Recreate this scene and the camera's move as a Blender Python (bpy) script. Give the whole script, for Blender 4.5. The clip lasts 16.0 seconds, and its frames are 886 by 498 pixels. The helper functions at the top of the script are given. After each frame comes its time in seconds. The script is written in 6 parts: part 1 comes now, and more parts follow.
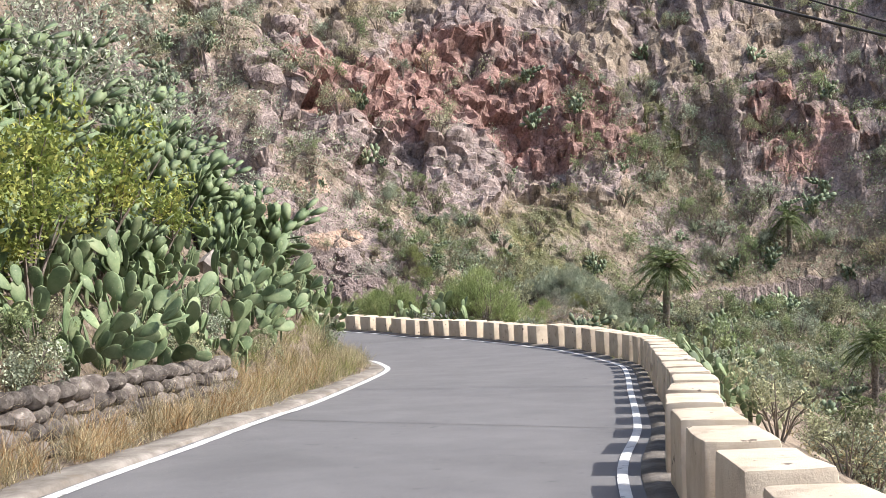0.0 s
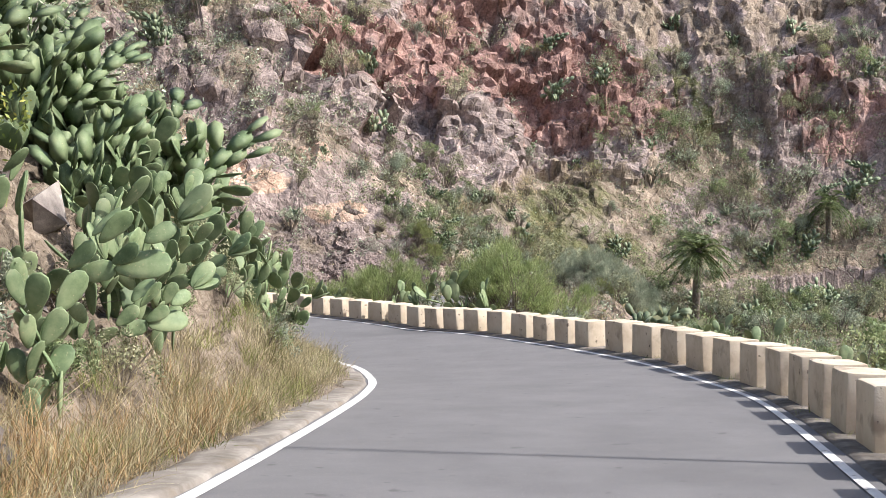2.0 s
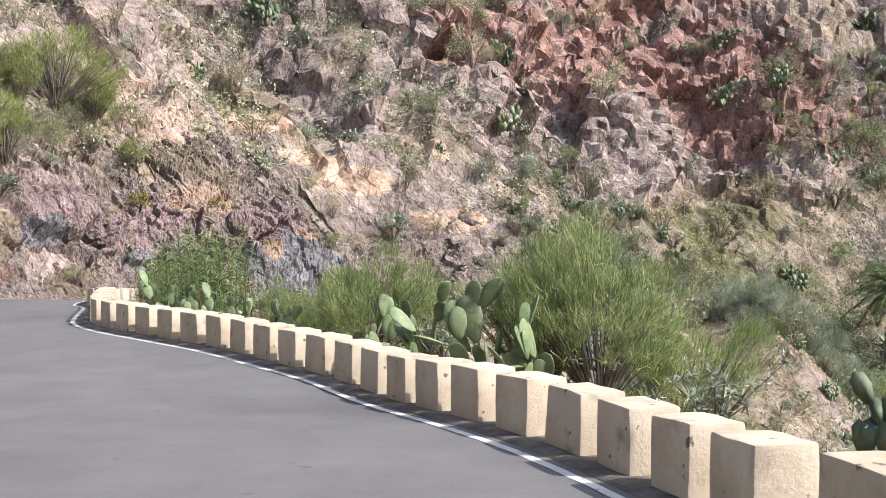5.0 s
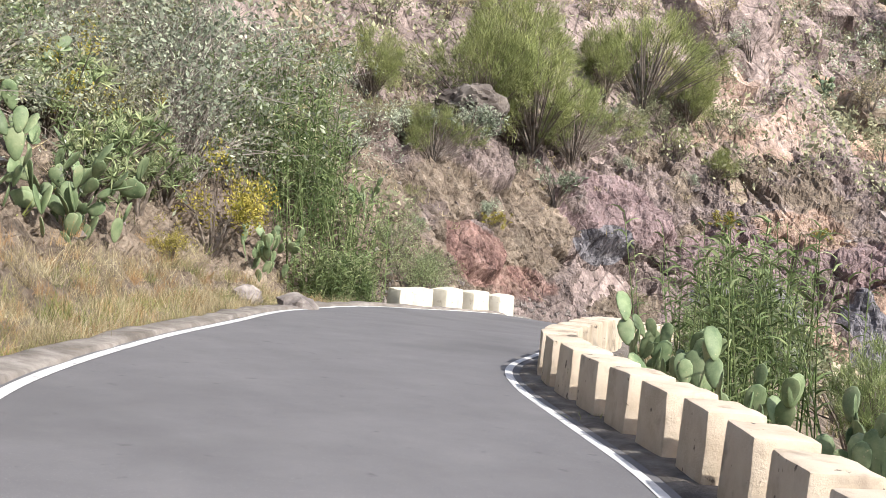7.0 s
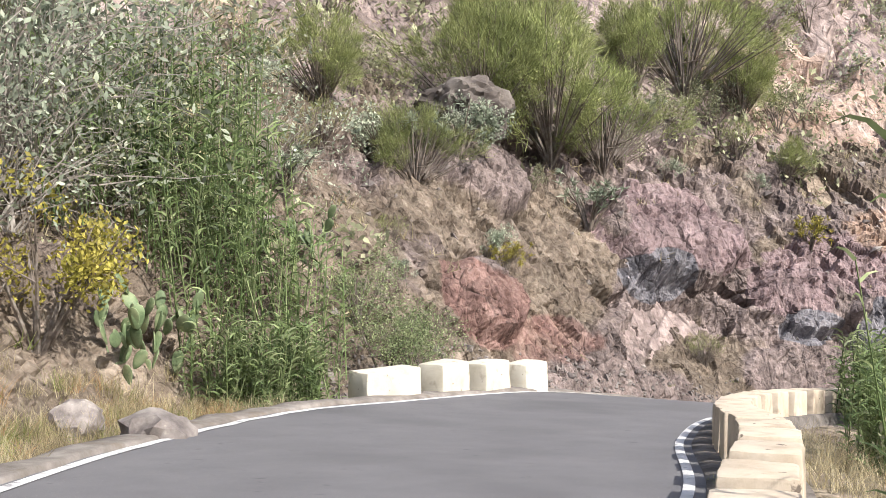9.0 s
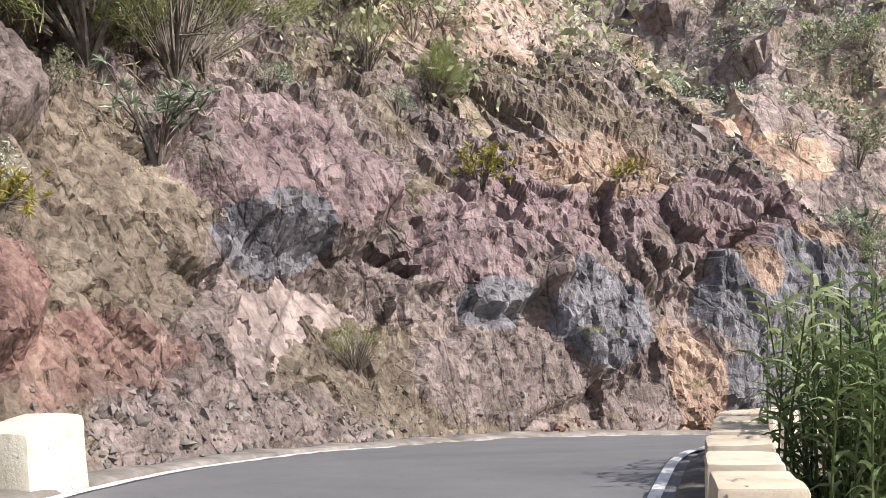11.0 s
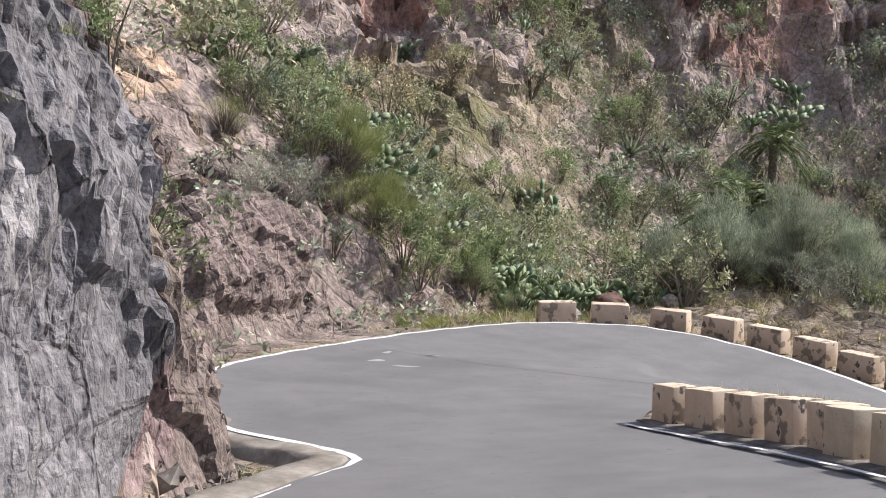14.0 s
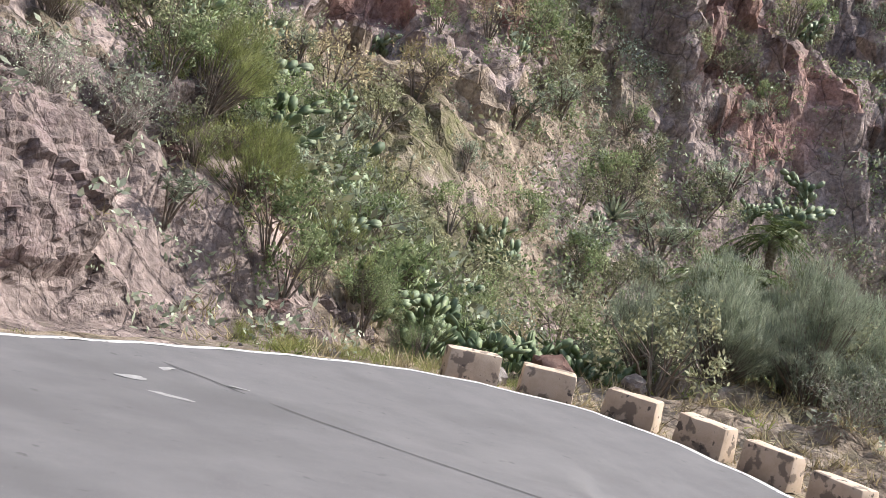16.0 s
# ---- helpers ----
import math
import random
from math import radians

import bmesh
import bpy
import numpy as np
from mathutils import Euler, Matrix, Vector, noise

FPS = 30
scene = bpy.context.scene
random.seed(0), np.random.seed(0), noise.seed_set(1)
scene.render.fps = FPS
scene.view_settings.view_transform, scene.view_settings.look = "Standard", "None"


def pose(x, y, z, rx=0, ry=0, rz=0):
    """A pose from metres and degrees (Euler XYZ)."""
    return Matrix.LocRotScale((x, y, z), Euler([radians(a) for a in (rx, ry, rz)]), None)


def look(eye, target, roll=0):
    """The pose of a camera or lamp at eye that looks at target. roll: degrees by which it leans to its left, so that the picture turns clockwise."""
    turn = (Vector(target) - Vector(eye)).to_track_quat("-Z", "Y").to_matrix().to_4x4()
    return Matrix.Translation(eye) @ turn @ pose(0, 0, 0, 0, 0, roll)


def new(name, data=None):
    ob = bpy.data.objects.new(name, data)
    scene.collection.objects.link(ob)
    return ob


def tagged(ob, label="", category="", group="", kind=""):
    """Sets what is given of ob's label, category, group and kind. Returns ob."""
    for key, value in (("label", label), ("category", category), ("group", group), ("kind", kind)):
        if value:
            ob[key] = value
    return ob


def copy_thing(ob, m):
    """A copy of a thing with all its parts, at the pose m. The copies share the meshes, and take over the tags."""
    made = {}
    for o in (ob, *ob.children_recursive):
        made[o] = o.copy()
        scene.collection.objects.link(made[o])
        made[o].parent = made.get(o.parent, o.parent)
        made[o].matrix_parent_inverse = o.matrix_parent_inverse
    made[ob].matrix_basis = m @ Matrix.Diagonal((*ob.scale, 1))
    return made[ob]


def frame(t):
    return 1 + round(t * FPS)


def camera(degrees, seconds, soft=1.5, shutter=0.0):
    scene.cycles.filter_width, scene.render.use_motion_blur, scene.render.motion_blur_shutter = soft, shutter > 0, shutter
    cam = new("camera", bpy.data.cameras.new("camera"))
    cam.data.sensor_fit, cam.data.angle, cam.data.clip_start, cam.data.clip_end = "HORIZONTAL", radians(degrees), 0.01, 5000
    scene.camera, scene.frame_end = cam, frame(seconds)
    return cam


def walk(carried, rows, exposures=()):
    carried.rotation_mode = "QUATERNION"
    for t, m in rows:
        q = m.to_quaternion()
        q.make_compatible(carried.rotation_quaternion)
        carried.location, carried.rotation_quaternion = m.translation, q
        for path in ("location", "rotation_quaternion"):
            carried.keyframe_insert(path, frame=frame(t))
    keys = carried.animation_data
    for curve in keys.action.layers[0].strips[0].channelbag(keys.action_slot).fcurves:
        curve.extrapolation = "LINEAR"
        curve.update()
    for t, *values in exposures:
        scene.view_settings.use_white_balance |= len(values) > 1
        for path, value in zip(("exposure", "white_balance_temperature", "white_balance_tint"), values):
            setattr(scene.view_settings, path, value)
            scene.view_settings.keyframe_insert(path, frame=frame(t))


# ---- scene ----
cam = camera(41.0, 16.0, soft=0.4)
PATH = [
    (0, (-0.000, 0.000, 1.680), (-0.049, 1.992, 1.507), -2.58),
    (0.5, (-0.221, 2.179, 1.358), (-0.231, 4.168, 1.151), -2.80),
    (1, (-0.427, 4.327, 1.062), (-0.453, 6.316, 0.860), -2.71),
    (1.5, (-0.501, 6.804, 0.749), (-0.550, 8.792, 0.535), -2.59),
    (2, (-0.370, 9.590, 0.426), (-0.437, 11.578, 0.223), -1.12),
    (2.5, (-0.055, 12.224, 0.064), (-0.127, 14.212, -0.147), -0.33),
    (3, (0.335, 15.071, -0.325), (0.271, 17.057, -0.549), 0.38),
    (3.2, (0.472, 16.164, -0.470), (0.428, 18.150, -0.697), 0.82),
    (5.3, (1.064, 27.626, -2.007), (0.649, 29.576, -2.160), 1.54),
    (5.5, (0.847, 28.717, -2.133), (0.377, 30.654, -2.293), 2.33),
    (6, (0.091, 31.579, -2.464), (-0.595, 33.451, -2.630), 2.06),
    (6.5, (-0.850, 34.188, -2.746), (-1.829, 35.925, -2.905), 4.21),
    (7, (-2.100, 36.608, -2.947), (-3.359, 38.156, -3.082), 5.30),
    (7.5, (-3.215, 38.652, -3.215), (-4.590, 40.104, -3.231), 2.87),
    (8, (-4.880, 40.679, -3.347), (-6.326, 42.060, -3.374), -1.45),
    (8.2, (-5.567, 41.534, -3.434), (-6.975, 42.954, -3.469), -1.62),
    (10.3, (-12.805, 51.456, -4.052), (-13.936, 53.104, -4.093), -0.40),
    (10.5, (-13.510, 52.438, -4.244), (-14.565, 54.137, -4.286), -1.41),
    (11, (-15.289, 55.460, -4.721), (-15.950, 57.346, -4.801), -2.39),
    (11.5, (-16.588, 58.607, -4.856), (-16.988, 60.561, -5.003), -1.48),
    (12, (-17.596, 61.677, -5.150), (-17.730, 63.661, -5.366), -0.83),
    (12.5, (-18.210, 64.982, -5.561), (-18.080, 66.963, -5.805), -0.16),
    (13, (-18.289, 68.009, -6.038), (-17.971, 69.967, -6.294), 0.61),
    (13.5, (-17.785, 71.122, -6.567), (-17.242, 73.029, -6.829), 1.50),
    (14, (-16.704, 73.732, -7.061), (-15.887, 75.543, -7.293), 1.84),
    (14.5, (-15.375, 75.942, -7.497), (-14.431, 77.692, -7.714), 1.96),
    (15, (-13.763, 78.083, -7.981), (-12.787, 79.818, -8.176), 9.09),
    (15.5, (-12.198, 80.175, -8.464), (-11.240, 81.921, -8.651), 11.66),
    (16, (-10.967, 82.186, -8.959), (-10.114, 83.990, -9.092), 13.29),
]
EXPOSURES = [(0, 1.04), (3.2, 1.04), (5.5, 0.98), (8.2, 0.94), (10.5, 0.86), (12.5, 0.80), (14, 0.86), (16, 1.0)]
walk(cam, [(t, look(eye, target, roll)) for t, eye, target, roll in PATH], EXPOSURES)

# ---- light ----
SUN_TO = Vector((1.0, -0.08, 0.94)).normalized()
world = bpy.data.worlds.new("sky")
scene.world = world
world.use_nodes = True
wn = world.node_tree
sky = wn.nodes.new("ShaderNodeTexSky")
sky.sky_type, sky.sun_disc = "NISHITA", False
sky.sun_elevation = math.asin(SUN_TO.z)
sky.sun_rotation = math.atan2(SUN_TO.x, SUN_TO.y)
sky.air_density, sky.dust_density = 1.0, 2.4
wn.links.new(sky.outputs[0], wn.nodes["Background"].inputs[0])
wn.nodes["Background"].inputs[1].default_value = 0.15
sun = new("sun", bpy.data.lights.new("sun", "SUN"))
sun.data.energy, sun.data.angle, sun.data.color = 3.5, radians(0.6), (1.0, 0.965, 0.93)
sun.rotation_euler = SUN_TO.to_track_quat("Z", "Y").to_euler()


# ---- numeric helpers ----
def smooth_line(points, step):
    """A Catmull-Rom line through rows of numbers, resampled at about the step (by x and y)."""
    p = np.array(points, float)
    p = np.vstack([2 * p[0] - p[1], p, 2 * p[-1] - p[-2]])
    out = []
    for i in range(1, len(p) - 2):
        a, b, c, d = p[i - 1 : i + 3]
        n = max(1, int(np.hypot(*(c - b)[:2]) / step))
        for u in np.arange(n) / n:
            out.append(0.5 * (2 * b + (c - a) * u + (2 * a - 5 * b + 4 * c - d) * u * u + (3 * b - a - 3 * c + d) * u**3))
    out.append(p[-2])
    return np.array(out)


def along(line):
    return np.r_[0, np.cumsum(np.hypot(*np.diff(line[:, :2], axis=0).T))]


def nearest(line, x, y):
    """For each place: signed distance from the line (left of its way is positive) and the line's further columns there."""
    x, y = np.ravel(x).astype(float), np.ravel(y).astype(float)
    best, side = np.full(x.shape, 1e18), np.zeros(x.shape)
    extra = np.zeros((len(x), line.shape[1] - 2))
    for a, b in zip(line[:-1], line[1:]):
        dx, dy = b[0] - a[0], b[1] - a[1]
        u = np.clip(((x - a[0]) * dx + (y - a[1]) * dy) / (dx * dx + dy * dy + 1e-12), 0, 1)
        ox, oy = x - a[0] - u * dx, y - a[1] - u * dy
        d = ox * ox + oy * oy
        m = d < best
        best[m] = d[m]
        side[m] = (dx * oy - dy * ox)[m]
        extra[m] = a[2:] + u[m, None] * (b - a)[2:]
    return np.sqrt(best) * np.where(side >= 0, 1, -1), extra


_perm = np.random.RandomState(7).permutation(512)
_perm = np.r_[_perm, _perm]
_grad = np.random.RandomState(8).normal(size=(512, 3))
_grad /= np.linalg.norm(_grad, axis=1)[:, None]


def noise3(x, y, z):
    """Gradient noise for whole arrays, about -1 to 1."""
    x, y, z = np.broadcast_arrays(*(np.asarray(v, float) for v in (x, y, z)))
    xi, yi, zi = (np.floor(v).astype(int) for v in (x, y, z))
    fx, fy, fz = x - xi, y - yi, z - zi
    u, v, w = (t * t * t * (t * (t * 6 - 15) + 10) for t in (fx, fy, fz))
    out = 0
    for i in (0, 1):
        for j in (0, 1):
            for k in (0, 1):
                h = _perm[(_perm[(_perm[(xi + i) & 511] + yi + j) & 511] + zi + k) & 511]
                g = _grad[h]
                dot = g[..., 0] * (fx - i) + g[..., 1] * (fy - j) + g[..., 2] * (fz - k)
                out = out + dot * (u if i else 1 - u) * (v if j else 1 - v) * (w if k else 1 - w)
    return out * 1.6


def fbm(x, y, z, octaves=4, gain=0.5):
    out, amp = 0, 1.0
    for o in range(octaves):
        out = out + amp * noise3(x * 2**o + 17 * o, y * 2**o - 9 * o, z * 2**o + 5 * o)
        amp *= gain
    return out


def ridged(x, y, z, octaves=4, gain=0.5):
    out, amp = 0, 1.0
    for o in range(octaves):
        out = out + amp * (1 - 2 * np.abs(noise3(x * 2**o + 31 * o, y * 2**o + 3 * o, z * 2**o - 7 * o)))
        amp *= gain
    return out


def facets3(x, y, z, seed=0):
    """Angular facets: each cell is a tilted plane. Gives the height, about -0.8 to 0.8, and the gap at the joints."""
    x, y, z = np.broadcast_arrays(*(np.asarray(v, float) for v in (x, y, z)))
    xi, yi, zi = (np.floor(v).astype(int) for v in (x, y, z))
    f1, f2, val = np.full(x.shape, 9.0), np.full(x.shape, 9.0), np.zeros(x.shape)
    for i in (-1, 0, 1):
        for j in (-1, 0, 1):
            for k in (-1, 0, 1):
                h = _perm[(_perm[(_perm[(xi + i + seed) & 511] + yi + j) & 511] + zi + k) & 511]
                g, t = _grad[h], _grad[(h * 7 + 13) & 511]
                dx, dy, dz = (x - xi - i - 0.5 - 0.42 * g[..., 0], y - yi - j - 0.5 - 0.42 * g[..., 1], z - zi - k - 0.5 - 0.42 * g[..., 2])
                d = np.sqrt(dx * dx + dy * dy + dz * dz)
                near = d < f1
                f2 = np.where(near, f1, np.minimum(f2, d))
                val = np.where(near, h / 511.0 - 0.5 + 0.9 * (t[..., 0] * dx + t[..., 1] * dy + t[..., 2] * dz), val)
                f1 = np.where(near, d, f1)
    return val, f2 - f1


def mesh_grid(name, co, materials, mask=None, uv=None):
    """A mesh from an (n, m, 3) array of places; faces where the mask (n-1, m-1) allows."""
    n, m = co.shape[:2]
    idx = np.arange(n * m).reshape(n, m)
    quads = np.stack([idx[:-1, :-1], idx[1:, :-1], idx[1:, 1:], idx[:-1, 1:]], -1)
    quads = quads.reshape(-1, 4) if mask is None else quads[mask]
    me = bpy.data.meshes.new(name)
    me.vertices.add(n * m)
    me.vertices.foreach_set("co", co.reshape(-1).astype(np.float32))
    me.loops.add(quads.size)
    me.loops.foreach_set("vertex_index", quads.reshape(-1).astype(np.int32))
    me.polygons.add(len(quads))
    me.polygons.foreach_set("loop_start", np.arange(0, quads.size, 4, dtype=np.int32))
    me.polygons.foreach_set("use_smooth", np.ones(len(quads), bool))
    me.update(calc_edges=True)
    me.validate()
    for mat in materials:
        me.materials.append(mat)
    return me


def mesh_from(name, verts, faces, materials, smooth=False):
    me = bpy.data.meshes.new(name)
    me.from_pydata([tuple(v) for v in verts], [], [tuple(f) for f in faces])
    if smooth:
        me.polygons.foreach_set("use_smooth", np.ones(len(me.polygons), bool))
    for mat in materials:
        me.materials.append(mat)
    me.update()
    return me


def attribute(me, name, values):
    a = me.attributes.new(name, "FLOAT", "POINT")
    a.data.foreach_set("value", np.ravel(values).astype(np.float32))


# ---- the plan ----
# Middle of the road: x, y, height of the asphalt.
ROAD = smooth_line([(-0.5, -30, 4.7), (-0.4, -14, 2.3), (-0.3, 0, 0.23), (-0.3, 6.8, -0.70), (0, 12.2, -1.39), (0.5, 16.2, -1.92),
    (0.9, 22, -2.7), (0.9, 27.6, -3.46), (0.1, 31.6, -3.91), (-0.85, 34.2, -4.2), (-2.1, 36.6, -4.4), (-3.4, 38.65, -4.66),
    (-5.2, 40.7, -4.8), (-9.3, 46, -5.15), (-13.2, 51.3, -5.55), (-15.9, 55.3, -6.0), (-17.2, 58.6, -6.3), (-18.0, 61.7, -6.6),
    (-18.3, 65, -7.01), (-18.3, 68, -7.49), (-17.8, 71.1, -8.02), (-16.7, 73.7, -8.51), (-15.4, 75.9, -8.95), (-13.8, 78.1, -9.43),
    (-12.2, 80.2, -9.91), (-11, 82.2, -10.41), (-9.3, 86, -11.15), (-7.4, 91, -11.85), (-4.8, 96, -12.4), (-1.0, 97.0, -12.65),
    (0.6, 94, -12.95), (0.9, 90, -13.4), (0.9, 84, -14.0), (1.6, 76, -14.9), (4, 66, -16.0), (8, 54, -17.4)], 0.6)
LEFT = smooth_line([(-6.2, -30), (-5.0, -8), (-4.2, 3), (-3.6, 9.2), (-3.15, 12.3), (-2.7, 15.6), (-2.35, 20), (-2.15, 25.6), (-2.5, 29.5), (-3.6, 33.1),
    (-5.4, 36.4), (-7.8, 39.1), (-10.8, 41.8), (-13.4, 45.1), (-15.6, 48.4), (-18.4, 52.2), (-20.0, 55.6), (-20.5, 59), (-20.9, 62.5), (-21.5, 66.5), (-21.7, 70.5),
    (-20.9, 74), (-18.9, 77.2), (-16.4, 81.1), (-14.4, 84.2), (-12.9, 85.9), (-11.95, 86.9), (-12.2, 88.3), (-12.9, 90.2), (-12.7, 93.2), (-11.5, 96), (-9.8, 97.7),
    (-7.4, 99.2), (-4.7, 100.5), (-1.5, 101.2), (1.3, 100.2), (2.5, 98.0), (3.1, 95.5), (3.5, 92), (3.5, 86), (3.8, 78), (6.2, 67.4), (10.2, 55)], 0.35)
RIGHT = smooth_line([(1.3, -30), (1.2, -8), (1.3, 3), (1.56, 8.9), (2.2, 12.75), (2.8, 17.9), (3.25, 21.8), (3.45, 24.6), (3.25, 27.4), (2.74, 30.2), (1.76, 33.15), (0.63, 35.62),
    (-0.86, 37.84), (-2.68, 40.68), (-4.28, 42.6), (-5.7, 44.2), (-7.2, 45.6), (-8.9, 47.2), (-10.02, 48.6), (-10.88, 50.4), (-12.2, 53.35), (-14.4, 57.2), (-15.7, 60.5),
    (-16.2, 64), (-16.35, 67.4), (-15.65, 70.7), (-14.35, 73.5), (-12.2, 76), (-10.2, 78.4), (-8.6, 80.7), (-7.75, 83.35), (-7.3, 85.75), (-7.05, 87.7), (-6.1, 88.9),
    (-4.6, 89.7), (-2.9, 89.3), (-2.0, 87.5), (-1.6, 84), (-1.0, 75), (1.5, 64.8), (5.6, 53)], 0.35)


def road_z(x, y):
    """Height of the asphalt, with the fall towards the rock in the second bend."""
    shape = np.shape(x)
    d, z = nearest(ROAD, x, y)
    yy = np.ravel(y)
    fall = np.interp(yy, [62, 73, 84, 92], [0, 0.10, 0.10, 0]) * np.clip(d, -3, 5) * (np.ravel(x) < -5)
    return (z[:, 0] - fall).reshape(shape)


# Foot of the rock: x, y, height, then height and width of the steep part, and the slope above it.
FOOT = smooth_line([(-7.6, -40, 6, 1.0, 0.9, 0.7), (-6.4, -8, 1.6, 1.0, 0.9, 0.7), (-5.3, 3, 0, 0.9, 0.7, 0.75), (-4.7, 9.2, -0.9, 0.8, 0.5, 0.8),
    (-3.9, 15.6, -1.7, 0.8, 0.6, 0.8), (-3.45, 20, -2.3, 1.0, 0.7, 0.95), (-3.25, 26, -3.1, 1.4, 0.8, 1.15), (-3.9, 31.0, -3.8, 1.2, 0.8, 1.1),
    (-5.2, 34.3, -4.2, 0.7, 0.8, 0.9), (-6.9, 36.9, -4.5, 0.8, 0.8, 0.9), (-9.2, 38.4, -4.8, 0.9, 0.8, 0.9), (-12.4, 41, -5.0, 0.9, 0.9, 0.9),
    (-15.1, 44.2, -5.2, 0.9, 0.9, 0.92), (-17.6, 48, -5.5, 0.9, 0.9, 0.95), (-20.2, 51.6, -5.9, 1.0, 1.0, 1.0), (-22.2, 55.2, -6.3, 1.2, 1.1, 1.0),
    (-22.6, 59, -6.6, 1.8, 1.4, 1.0), (-22.9, 62.5, -7.0, 2.6, 1.8, 1.0), (-23.2, 66.5, -7.6, 3.6, 2.4, 0.95), (-23.0, 70.5, -8.2, 4.2, 2.6, 0.95),
    (-21.9, 74.6, -8.8, 4.2, 2.2, 0.85), (-19.8, 77.9, -9.5, 4.4, 2.0, 0.8), (-17.1, 82.0, -10.3, 5.2, 1.4, 0.75), (-14.9, 84.7, -10.9, 4.9, 1.2, 0.75),
    (-13.35, 86.7, -11.4, 3.6, 1.2, 0.8), (-13.5, 88.7, -11.7, 2.4, 1.5, 0.75), (-14.2, 91.2, -11.9, 2.0, 1.8, 0.75), (-14.2, 93.6, -12.1, 2.0, 1.8, 0.7), (-12.9, 97.0, -12.4, 2.4, 1.6, 0.7),
    (-10.4, 99.4, -12.5, 2.8, 1.6, 0.7), (-6.2, 102.0, -12.7, 2.4, 1.6, 0.75), (-1.0, 105.0, -13.2, 2, 2.4, 0.75), (5, 110, -14.8, 3, 5, 0.75),
(11, 118, -16.2, 4, 7, 0.85), (17, 125, -16.4, 5, 7, 0.9), (22, 129, -16.4, 5.5, 7, 0.95), (27, 132.5, -16, 6, 7, 1.0), (33, 134.5, -16.2, 7, 7, 1.05), (38, 136, -15.8, 8, 7, 1.1), (45, 135, -16.5, 9, 7, 1.1),
    (50, 133, -16.5, 10, 7, 1.1), (57, 127, -18, 11, 7, 1.1),
    (85, 102, -22, 12, 9, 1.1), (120, 60, -24, 10, 9, 1.0), (150, 0, -26, 8, 9, 0.9)], 1.2)
VALLEY = smooth_line([(16, -40, -24), (15, 20, -23), (17, 60, -22), (22, 88, -21), (32, 112, -20.5), (52, 112, -23), (90, 60, -26), (110, -20, -28)], 4)


def rock_rise(d, h, w, s):
    """Rise over the foot at the distance d inland."""
    steep = h * np.clip(d / w, 0, 1) ** 0.9
    far = np.clip(d - w, 0, None)
    return steep + s * np.minimum(far, 150) + 0.1 * np.clip(far - 150, 0, 900)


def rock_z(x, y):
    d, e = nearest(FOOT, x, y)
    z = e[:, 0] + rock_rise(np.clip(d, 0, None), e[:, 1], e[:, 2], e[:, 3])
    return d.reshape(np.shape(x)), z.reshape(np.shape(x))


def ground_z(x, y):
    """Height of the open ground: valley, slopes under the road and the mountain."""
    shape = np.shape(x)
    X, Y = np.ravel(x), np.ravel(y)
    dv, zv = nearest(VALLEY, X, Y)
    valley = zv[:, 0] + 0.42 * np.clip(np.abs(dv) - 3, 0, None)
    valley = np.where(dv < 0, valley, zv[:, 0] + 0.18 * np.clip(np.abs(dv) - 3, 0, None))
    dr, _ = nearest(RIGHT, X, Y)
    dl, _ = nearest(LEFT, X, Y)
    dc, zc = nearest(ROAD, X, Y)
    zr = road_z(X, Y)
    inside = (dl < 0) & (dr > 0) & (np.abs(dc) < 6.5)
    out = np.where(dr <= 0, -dr, np.where(dl >= 0, dl, 0))
    slope = zr - 0.15 - 0.10 * np.clip(out - 0.6, 0, None) - 0.5 * np.clip(out - 3.0, 0, None)
    slope = slope - 0.55 * np.clip(out - 0.8, 0, 6) * np.interp(Y, [24, 32], [1, 0]) * (dr <= 0)
    base = np.maximum(valley, slope)
    wedge = (dr <= 0) & (np.hypot(X + 4.2, Y - 88.5) < 4.2)
    mound = np.exp(-(((X - 8.5) / 4.5) ** 2 + ((Y - 103.5) / 5.0) ** 2)) + 0.8 * np.exp(-(((X - 9.5) / 3.0) ** 2 + ((Y - 95) / 5.0) ** 2))
    base = base + 3.2 * mound * np.clip((out - 1.2) / 3, 0, 1)
    base = np.where(wedge, zr + 0.05, base)
    base = np.where(inside, zr - np.where(np.hypot(X + 6, Y - 89) < 5.5, 0.07, 0.35), base)
    df0, _ = nearest(FOOT, X, Y)
    bend_ = np.clip((df0 - 7) / 12, 0, 1)
    wx = X + bend_ * 5.0 * fbm(X * 0.055, Y * 0.055, 0 * X + 21, 3)
    wy = Y + bend_ * 5.0 * fbm(X * 0.055 + 70, Y * 0.055, 0 * X + 33, 3)
    df, zf = rock_z(wx, wy)
    df = np.where(df0 > 0, np.maximum(df, 0.01), df0)
    n = fbm(X * 0.11, Y * 0.11, 0 * X, 3) * 1.6 + ridged(X * 0.05, Y * 0.05, 0 * X + 3, 4) * 2.4 + fbm(X * 0.5, Y * 0.5, 0 * X, 3) * 0.35
    grow = np.clip((df - 4) / 18, 0, 1)
    z = np.where(df > 0, np.maximum(zf - 0.8 * np.clip(1 - (df - 6.0) / 2.0, 0, 1) * (Y < 104) + n * grow * 0.9, np.where(df > 3, -99, base)), base)
    z = z + np.where((df <= 0) & (out > 2.5), np.clip((out - 2.5) / 6, 0, 1) * fbm(X * 0.2, Y * 0.2, 0 * X + 9, 4) * 0.7, 0)
    return z.reshape(shape)


